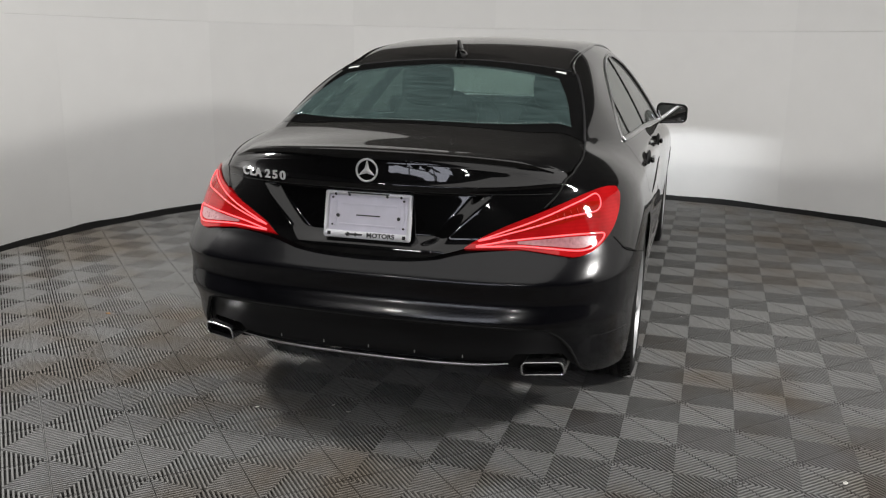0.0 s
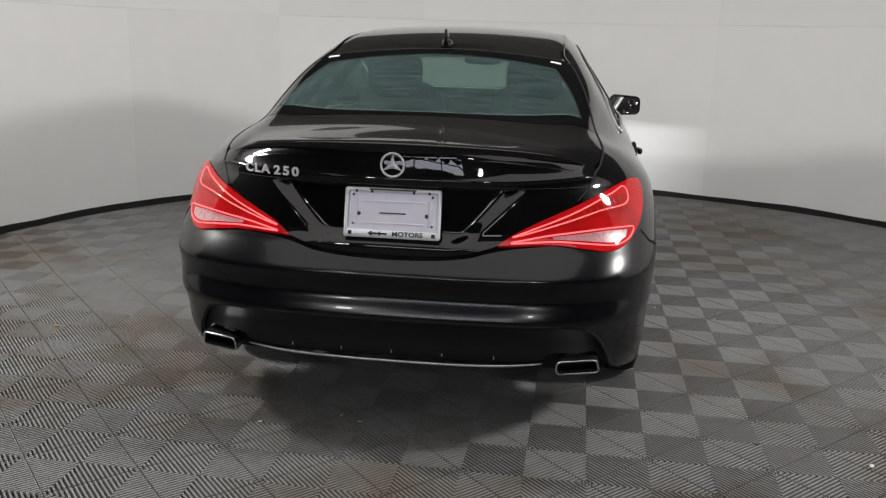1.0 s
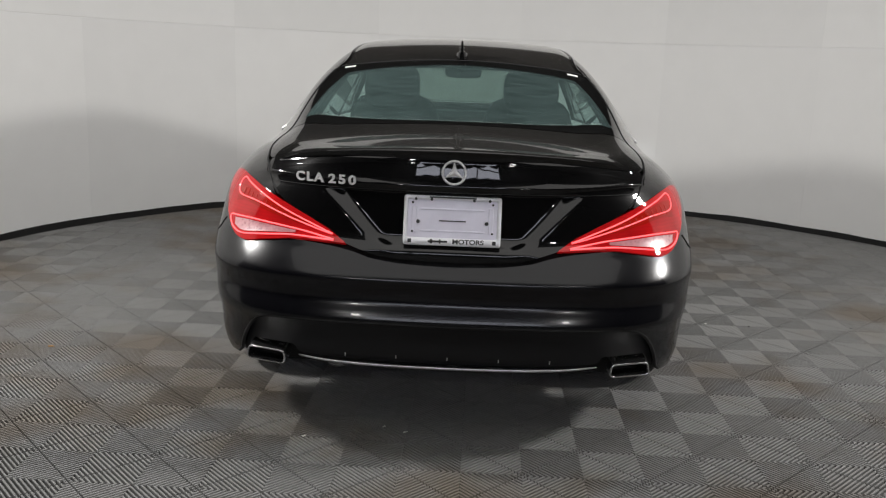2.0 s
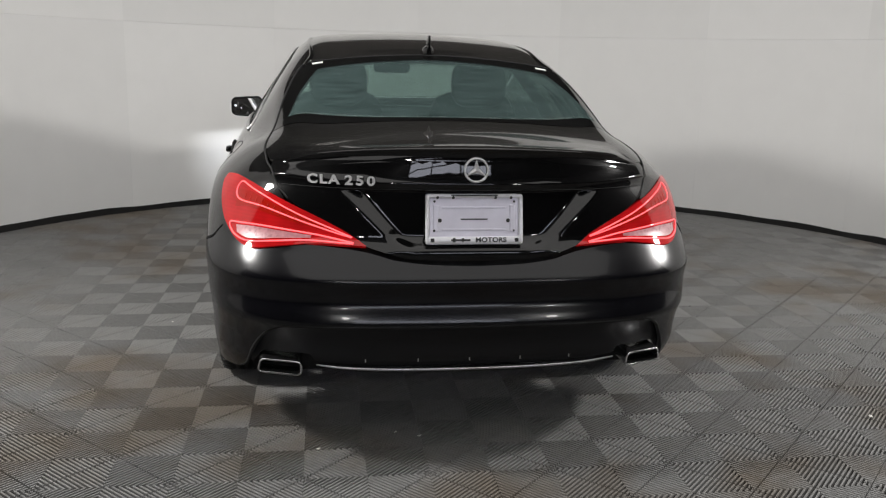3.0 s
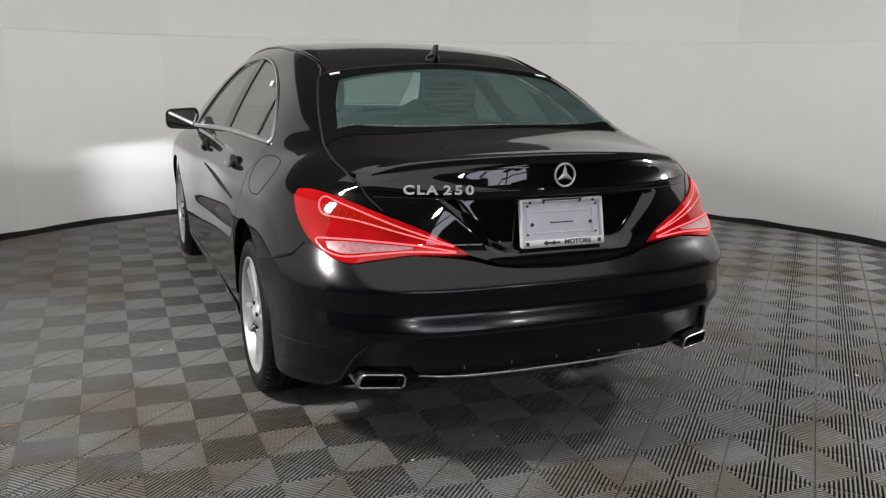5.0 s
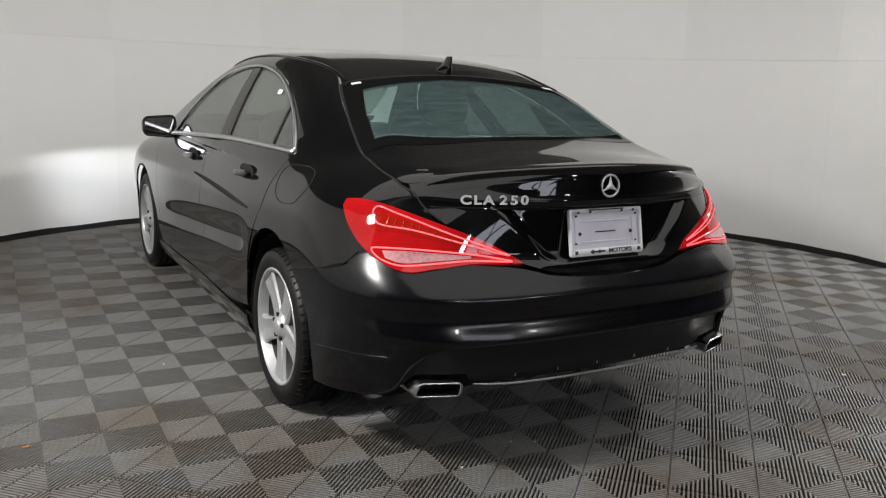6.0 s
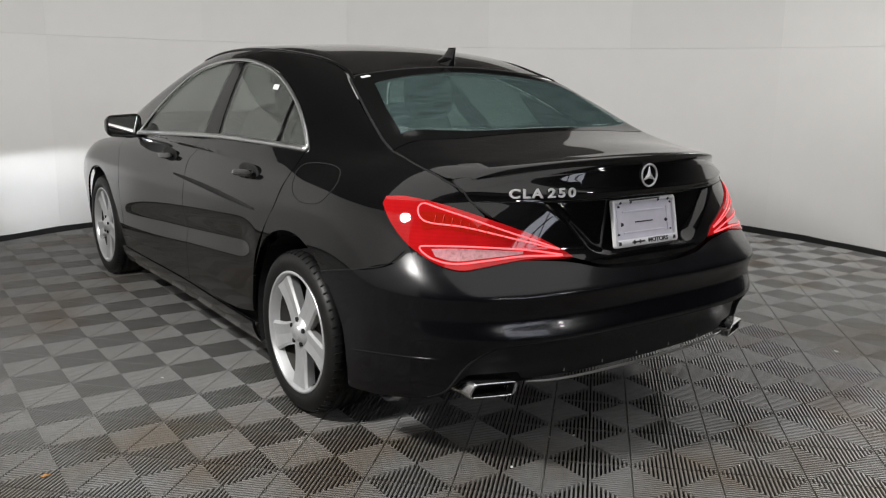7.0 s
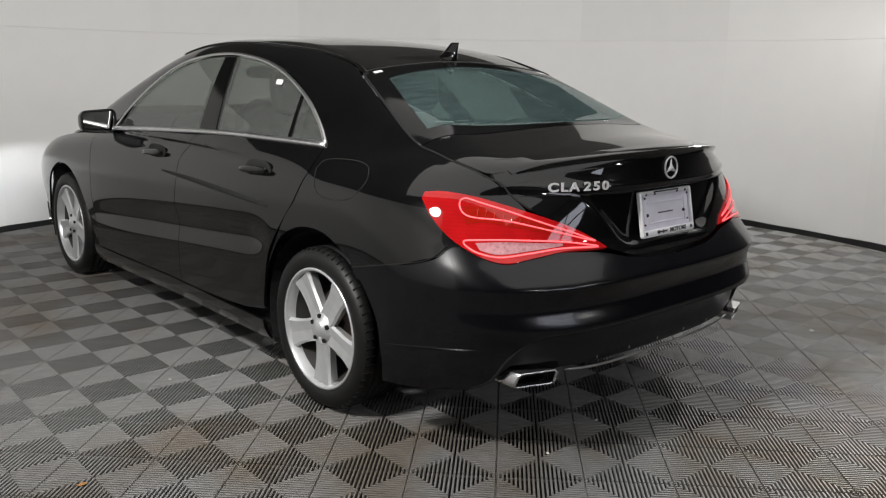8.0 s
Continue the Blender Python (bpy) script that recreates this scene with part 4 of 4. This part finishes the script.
bm = bmesh.new()
add_box(bm, (0.300, 0.002, 0.150), pose(0, 0.006, 0))
for z in (0.037, -0.033):
    add_box(bm, (0.205, 0.003, 0.006), pose(0, 0.004, z), 0.001)
for x in (-0.123, 0.123):
    add_box(bm, (0.016, 0.004, 0.085), pose(x, 0.004, 0.003), 0.002)
on_plate(part("plate_blank", bm, PLATE))
fo, fi = rounded_frame(0.312, 0.160, 0.009), rounded_frame(0.286, 0.122, 0.006)
fi = [(x, z + 0.006) for x, z in fi]
v = lambda pts, y: [Vector((x, y, z)) for x, z in pts]
on_plate(loft("plate_frame", [v(fo, 0.008), v(fo, -0.003), v([(x * 0.985, z * 0.975) for x, z in fo], -0.006), v([(x * 1.02, z * 1.02) for x, z in fi], -0.006), v(fi, -0.003), v(fi, 0.004)], FRAME, plate, label="chromed plate frame with black lettering"))
for x, z, r in ((-0.118, 0.068, 0.005), (0.068, 0.068, 0.005), (-0.068, 0.068, 0.005), (0.118, 0.068, 0.005), (-0.11, -0.004, 0.0065), (0.11, -0.004, 0.0065), (-0.128, 0.056, 0.004), (0.128, 0.056, 0.004), (-0.128, -0.036, 0.004), (0.128, -0.036, 0.004)):
    bm = bmesh.new()
    bmesh.ops.create_cone(bm, cap_ends=True, segments=12, radius1=r, radius2=r * 0.8, depth=0.004, matrix=pose(x, -0.0055 if abs(z) > 0.05 else 0.002, z, 90))
    on_plate(part("plate_screw", bm, INK))
bm = bmesh.new()
add_box(bm, (0.086, 0.003, 0.004), pose(0, 0.004, 0.0))
on_plate(part("plate_slot", bm, INK, label="dark slot"))


def lettering(name, text, size, mat, parent, m, depth=0.002, wide=1.0, heavy=0.0):
    data = bpy.data.curves.new(name, "FONT")
    data.body, data.size, data.extrude, data.align_x, data.align_y, data.offset = text, size, depth, "CENTER", "CENTER", heavy
    tmp = bpy.data.objects.new(name, data)
    me = bpy.data.meshes.new_from_object(tmp)
    bpy.data.objects.remove(tmp)
    me.name = name
    me.materials.clear()
    me.materials.append(mat)
    ob = new(name, me)
    ob.parent = parent
    ob.matrix_basis = m @ Matrix.Diagonal((wide, 1, 1, 1))
    return ob


lettering("plate_lettering", "MOTORS", 0.0205, INK, plate, pm @ pose(0.052, -0.0065, -0.066, 90), 0.0006, 1.2, 0.0006)
for x, w, h in ((-0.045, 0.062, 0.006), (-0.066, 0.008, 0.014), (-0.038, 0.006, 0.013), (-0.135, 0.012, 0.012), (0.135, 0.012, 0.012)):
    bm = bmesh.new()
    add_box(bm, (w, 0.001, h), pose(x, -0.0064, -0.066))
    on_plate(part("lettering_bar", bm, INK))
bm = bmesh.new()
add_box(bm, (0.15, 0.001, 0.005), pose(0.0, -0.0064, 0.0745))
on_plate(part("lettering_bar", bm, INK))
for x, ch in zip((-0.517, -0.484, -0.451, -0.406, -0.372, -0.338), "CLA250"):
    p = onto("rear", [(x + 0.013, 0.914)])
    nrm = outward(p)[0]
    at = p[0] + nrm * 0.002
    lettering("badge_letter", ch, 0.040, BADGE, lid, pose(at[0], at[1], at[2], 90, 0, math.degrees(math.atan2(nrm[0], -nrm[1]))), 0.0018, 1.30, 0.0012)
at = onto("rear", [(0, 0.955)])[0]
star = tagged(new("star_emblem"), "round chrome emblem")
star.parent = lid
star.matrix_basis = pose(0, at[1] - 0.004, 0.956, -4)
bm = bmesh.new()
prof = [(0.0365 + 0.0038 * math.cos(a), 0.0035 * math.sin(a)) for a in np.linspace(0, 2 * math.pi, 9)[:-1]]
add_turned(bm, prof, 48, pose(0, 0, 0, 0, 0, 90), close=True)
part("emblem_ring", bm, BADGE, star, smooth=True)
for k in range(3):
    bm = bmesh.new()
    a = radians(90 + 120 * k)
    d, e = Vector((math.cos(a), 0, math.sin(a))), Vector((-math.sin(a), 0, math.cos(a)))
    c = [bm.verts.new(q) for q in (e * 0.009 + d * 0.005, -e * 0.009 + d * 0.005, d * 0.0365, Vector((0, -0.006, 0)), -d * 0.004)]
    for q in ((0, 2, 3), (2, 1, 3), (0, 3, 4), (1, 4, 3)):
        bm.faces.new([c[i] for i in q])
    part("emblem_arm", bm, BADGE, star)

# roof aerial
foot = onto("top", [(0, 1.24)])[0]
fin_rows = []
for k in range(17):
    t = k / 16
    low = min(t / 0.32, 1.0)
    z = foot[2] - 0.008 + 0.033 * min(t / 0.32, 1) + 0.042 * max((t - 0.32) / 0.68, 0)
    y_back = 1.185 - 0.014 * t
    y_front = 1.315 - 0.045 * low ** 2 - 0.048 * max((t - 0.32) / 0.68, 0)
    half = 0.030 * math.sqrt(max(1 - (0.93 * low) ** 2, 0)) if t <= 0.32 else 0.013 - 0.008 * (t - 0.32) / 0.68
    fin_rows.append([(half * math.sin(a), (y_front + y_back) / 2 + (y_front - y_back) / 2 * math.cos(a), z) for a in np.linspace(0, 2 * math.pi, 19)[:-1]])
loft("roof_aerial", fin_rows, PAINT, car, True, "black shark-fin aerial")


# door mirrors, handles, fuel flap, side crease and its dark reflection
def superbox(name, size, m, mat, parent, power=4.0, n=20, label="", taper=None):
    """A soft-cornered block."""
    v, f = [], []
    for i in range(n // 2 + 1):
        phi = -math.pi / 2 + math.pi * i / (n // 2)
        for j in range(n):
            th = 2 * math.pi * j / n
            sp = lambda c: math.copysign(abs(c) ** (2 / power), c)
            q = Vector((sp(math.cos(phi)) * sp(math.cos(th)) * size[0] / 2, sp(math.cos(phi)) * sp(math.sin(th)) * size[1] / 2, sp(math.sin(phi)) * size[2] / 2))
            if taper:
                q = taper(q)
            v.append(m @ q)
    for i in range(n // 2):
        for j in range(n):
            f.append((i * n + j, i * n + (j + 1) % n, (i + 1) * n + (j + 1) % n, (i + 1) * n + j))
    return link_mesh(name, v, f, mat, parent, True, label)


for s in (-1, 1):
    mirror_ob = tagged(new("door_mirror"), "black door mirror")
    mirror_ob.parent = car
    mm = pose(s * 0.893, 3.02, 0.966, 0, 0, s * -4)
    lean = lambda w, h, r, y: [mm @ Vector((x, y, z * (1 - 0.9 * s * x) + 0.004)) for x, z in rounded_frame(w, h, r)]
    loft("housing", [lean(0.168, 0.100, 0.022, 0.004), lean(0.172, 0.104, 0.024, -0.012), lean(0.186, 0.118, 0.030, -0.014), lean(0.192, 0.124, 0.034, 0.0), lean(0.188, 0.120, 0.04, 0.035), lean(0.16, 0.10, 0.045, 0.075), lean(0.10, 0.065, 0.032, 0.095)], PAINT, mirror_ob, True)
    loft("mirror_glass", [lean(0.166, 0.098, 0.021, 0.006), lean(0.166, 0.098, 0.021, 0.0)], MIRROR, mirror_ob, True, "mirror glass").data.polygons.foreach_set("use_smooth", [False] * 29)
    superbox("mirror_arm", (0.11, 0.05, 0.026), pose(s * 0.80, 3.05, 0.915, 0, s * -8), PAINT, mirror_ob, 3)
    for y, z, length in ((1.44, 0.872, 0.215), (2.42, 0.858, 0.215)):
        base_p = onto("side", [(y, z)])[0]
        x = abs(base_p[0])
        superbox("door_handle", (0.022, length, 0.030), pose(s * (x + 0.022), y, z, -4), PAINT, car, 3.2, 20, "black pull handle")
        superbox("handle_cup", (0.020, length * 0.92, 0.086), pose(s * (x - 0.001), y - 0.01, z - 0.004), VOID, car, 2.6, 20)
    flap = [(1.05, 24.0), (1.03, 26.3), (0.95, 27.4), (0.85, 27.6), (0.775, 26.3), (0.735, 22.5), (0.775, 18.6), (0.86, 17.4), (0.95, 17.5), (1.01, 19.5), (1.05, 24.0)]
    if s < 0:
        tube("fuel_flap_gap", line_on("lon", flap, 60, 0.0), 0.0022, VOID, car, 4, 0.6)
    # flat black strip drawn in place of the dark reflection along the crease
    tube("door_crease_reflection", line_on("lon", [(2.32, 14.9), (1.9, 14.0), (1.31, 12.2)], 40, 0.0, s > 0), 0.013, VOID, car, 6, 0.2, taper=True)
    tube("bumper_joint", line_on("cyl", [(73.5, 0.603), (65, 0.637), (58, 0.666), (53.5, 0.69), (50.5, 0.735)], 30, 0.001, s > 0), 0.0025, VOID, car, 4, 0.6)

    tube("bumper_side_crease", line_on("cyl", [(63.6, 0.364), (55, 0.389), (48.3, 0.403), (42.9, 0.410)], 40, 0.0, s > 0), 0.004, SATIN, car, 6, 0.4, taper=True)

# ---- wheels ----
TYRE_R, RIM_R, TYRE_W = 0.312, 0.229, 0.220


def wheel(side_x, y):
    """A wheel whose outer face looks to -x (left side) or +x."""
    flip_m = pose(side_x, y, HUB_Z) if side_x < 0 else pose(side_x, y, HUB_Z, 0, 0, 180)
    w = tagged(new("wheel"), "silver five-spoke alloy wheel with a black tyre")
    w.parent = car
    w.matrix_basis = flip_m
    bm = bmesh.new()
    h = TYRE_W / 2
    prof = [(RIM_R - 0.006, -h + 0.022), (RIM_R + 0.004, -h + 0.008), (RIM_R + 0.03, -h), (TYRE_R - 0.035, -h + 0.001), (TYRE_R - 0.014, -h + 0.010), (TYRE_R - 0.004, -h + 0.026)]
    for g in (-0.052, -0.017, 0.017, 0.052):
        prof += [(TYRE_R, g - 0.006), (TYRE_R - 0.008, g - 0.004), (TYRE_R - 0.008, g + 0.004), (TYRE_R, g + 0.006)]
    prof += [(r, -x) for r, x in reversed(prof[:6])]
    add_turned(bm, prof, 72)
    part("tyre", bm, RUBBER, w, "black low-profile tyre", smooth=True)
    bm = bmesh.new()
    for k in range(60):
        a = 2 * math.pi * k / 60
        for x0 in (-0.084, 0.084):
            add_box(bm, (0.034, 0.004, 0.006), Matrix.Rotation(a, 4, "X") @ pose(x0, 0, TYRE_R - 0.0065, 0, math.copysign(18, x0), 12))
    tagged(part("tread", bm, RUBBER, w), kind="stuff")
    bm = bmesh.new()
    add_turned(bm, [(RIM_R - 0.006, -h + 0.030), (RIM_R + 0.005, -h + 0.012), (RIM_R + 0.006, -h + 0.006), (RIM_R - 0.002, -h + 0.004), (RIM_R - 0.006, -h + 0.008), (RIM_R - 0.010, -h + 0.022), (RIM_R - 0.018, -h + 0.045)], 72)
    rim = part("rim", bm, ALLOY, w, "silver painted alloy rim", smooth=True)
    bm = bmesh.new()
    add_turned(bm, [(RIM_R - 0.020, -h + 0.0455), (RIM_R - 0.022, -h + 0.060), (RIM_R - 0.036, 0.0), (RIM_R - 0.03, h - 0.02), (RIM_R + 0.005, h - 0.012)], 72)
    part("rim_barrel", bm, BARREL, rim, "inner rim barrel coloured dark as if in shade", smooth=True)
    for k in range(5):
        bm = bmesh.new()
        rows = []
        for t in np.linspace(0, 1, 9):
            r = 0.030 + (RIM_R - 0.014 - 0.030) * t
            half = 0.047 - 0.008 * t + 0.024 * t ** 3
            front = -h + 0.034 - 0.016 * t + 0.014 * (1 - t) ** 3 * -1
            deep = front + 0.035 + 0.012 * t
            rows.append([bm.verts.new((x, yy, r)) for x, yy in ((deep, -half * 0.8), (front + 0.008, -half), (front, -half * 0.80), (front + 0.004, 0), (front, half * 0.80), (front + 0.008, half), (deep, half * 0.8))])
        for a, b in zip(rows, rows[1:]):
            for j in range(6):
                bm.faces.new((a[j], a[j + 1], b[j + 1], b[j]))
        bmesh.ops.rotate(bm, verts=bm.verts, cent=(0, 0, 0), matrix=Matrix.Rotation(radians(72 * k + 36), 3, "X"))
        part("spoke", bm, ALLOY, rim)
    bm = bmesh.new()
    add_turned(bm, [(0.0, -h + 0.004), (0.028, -h + 0.005), (0.033, -h + 0.009), (0.036, -h + 0.014), (0.060, -h + 0.021), (0.064, -h + 0.05)], 40)
    part("hub_cap", bm, ALLOY, rim, smooth=True)
    for k in range(5):
        a = radians(72 * k)
        bm = bmesh.new()
        bmesh.ops.create_cone(bm, cap_ends=True, segments=12, radius1=0.0095, radius2=0.0085, depth=0.012, matrix=pose(-h + 0.018, 0.050 * math.sin(a), 0.050 * math.cos(a), 0, -90, 0))
        part("wheel_bolt", bm, VOID, rim)
    bm = bmesh.new()
    add_turned(bm, [(0.02, -0.012), (0.142, -0.012), (0.144, 0.0), (0.142, 0.012), (0.02, 0.012)], 48, pose(0.02, 0, 0))
    part("brake_disc", bm, IRON, w, smooth=False)
    bm = bmesh.new()
    add_box(bm, (0.07, 0.06, 0.13), pose(0.01, -0.125, 0.03, 0, 0, 0), 0.012)
    part("brake_caliper", bm, RUST, w)
    bm = bmesh.new()
    rings = []
    for k in range(25):
        a = radians(-20 + 220 * k / 24)
        rings.append([bm.verts.new((x, 0.37 * math.cos(a), 0.37 * math.sin(a))) for x in (-h + 0.02, h + 0.12)])
    for a, b in zip(rings, rings[1:]):
        bm.faces.new((a[0], a[1], b[1], b[0]))
    part("wheel_arch_liner", bm, VOID, car).matrix_basis = flip_m
    bm = bmesh.new()
    add_box(bm, (0.02, 0.74, 0.36), pose(h + 0.13, 0, 0.18))
    part("wheel_arch_back", bm, VOID, car).matrix_basis = flip_m


for sx in (-1, 1):
    wheel(sx * 0.762, HUB_Y)
    wheel(sx * 0.762, FRONT_Y)
bm = bmesh.new()
add_box(bm, (1.3, 3.7, 0.08), pose(0, 2.3, 0.22))
add_box(bm, (1.2, 0.6, 0.1), pose(0, 0.55, 0.30))
part("underbody", bm, VOID, car)

# ---- cabin ----
bm = bmesh.new()
add_box(bm, (1.42, 2.6, 0.1), pose(0, 2.2, 0.42))
add_box(bm, (1.16, 0.5, 0.03), pose(0, 0.82, 0.995, 4), 0.008)
add_box(bm, (1.38, 0.5, 0.3), pose(0, 3.35, 0.80, -12), 0.06)
part("cabin_trim", bm, CLOTH, car)
skin("headliner", "top", coons([(-0.46, 1.2), (0.46, 1.2)], [(-0.46, 2.7), (0.46, 2.7)], [(-0.46, 1.2), (-0.46, 2.7)], [(0.46, 1.2), (0.46, 2.7)], 12, 16), LINER, car, proud=-0.03)


def seat(x, y, width, head):
    ob = tagged(new("car_seat"), "dark leather car seat with headrest")
    ob.parent = car
    superbox("seat_back", (width, 0.16, 0.66 if head else 0.52), pose(x, y, 0.80 if head else 0.70, -14), CLOTH, ob, 4)
    superbox("seat_cushion", (width, 0.5, 0.16), pose(x, y + 0.30, 0.53), CLOTH, ob, 4)
    superbox("headrest", (0.29 if head else 0.25, 0.10, 0.24 if head else 0.17), pose(x, y - 0.11, 1.165 if head else 0.975, -8), CLOTH, ob, 3.2)


for sx in (-1, 1):
    seat(sx * 0.36, 2.0, 0.50, True)
    seat(sx * 0.34, 1.20, 0.60, False)
superbox("centre_headrest", (0.24, 0.09, 0.15), pose(0, 1.10, 0.975, -8), CLOTH, car, 3.2)
superbox("interior_mirror", (0.23, 0.03, 0.07), pose(0, 2.83, 1.235), PLASTIC, car, 3.5)
bm = bmesh.new()
prof = [(0.18 + 0.015 * math.cos(a), 0.015 * math.sin(a)) for a in np.linspace(0, 2 * math.pi, 9)[:-1]]
add_turned(bm, prof, 36, pose(-0.36, 2.88, 0.86, 0, 0, 90) @ pose(0, 0, 0, 0, 25), close=True)
part("steering_wheel", bm, CLOTH, car, smooth=True)

# ---- small litter on the tiles ----
LEAF = plain("dry_leaf", (0.30, 0.15, 0.045), 0.7, vary=0.3, scale=80)
SCRAP = plain("pale_scrap", (0.62, 0.61, 0.57), 0.7, vary=0.1)
GRIT = plain("dark_grit", (0.03, 0.028, 0.025), 0.8)


def litter(name, label, at, size, mat, seed, group=""):
    """A small torn flake that lies on the floor."""
    rng = random.Random(seed)
    bm = bmesh.new()
    ring_v = []
    n = 9
    for k in range(n):
        a = 2 * math.pi * k / n
        r = size * rng.uniform(0.55, 1.0)
        ring_v.append((r * math.cos(a), 0.55 * r * math.sin(a), 0.001 + rng.uniform(0, 0.22) * size))
    top = [bm.verts.new(v) for v in ring_v]
    low = [bm.verts.new((x, y, max(z - 0.0012, 0.0))) for x, y, z in ring_v]
    mid, mid_low = bm.verts.new((0, 0, 0.3 * size)), bm.verts.new((0, 0, 0.3 * size - 0.0012))
    for k in range(n):
        q = (k + 1) % n
        bm.faces.new((top[k], top[q], mid))
        bm.faces.new((low[q], low[k], mid_low))
        bm.faces.new((top[q], top[k], low[k], low[q]))
    ob = part(name, bm, mat)
    ob.matrix_world = pose(at[0], at[1], 0.0, 0, 0, rng.uniform(0, 360))
    return tagged(ob, label, "litter", group)


litter("leaf_scrap", "small dry orange leaf scrap lying on the tiles", (-1.768, 0.94), 0.022, LEAF, 1)
for k, (x, y, r) in enumerate(((1.60, 0.22, 0.016), (-0.49, 0.155, 0.012), (-0.14, 0.222, 0.012), (-0.22, 0.262, 0.010), (1.33, 1.72, 0.012), (-1.18, 1.62, 0.009), (1.05, 1.86, 0.010))):
    litter("paper_scrap", "tiny pale scrap lying on the grey floor tiles", (x, y), r, SCRAP, 10 + k, "scraps on the floor")
for k, (x, y, r) in enumerate(((1.25, 0.31, 0.010), (1.55, 1.70, 0.013), (1.72, 1.73, 0.010), (0.35, -0.35, 0.007), (-1.35, 0.36, 0.008), (2.1, 1.75, 0.012))):
    litter("grit_crumb", "dark crumb of dirt lying on the grey floor tiles", (x, y), r, GRIT, 40 + k, "crumbs on the floor")
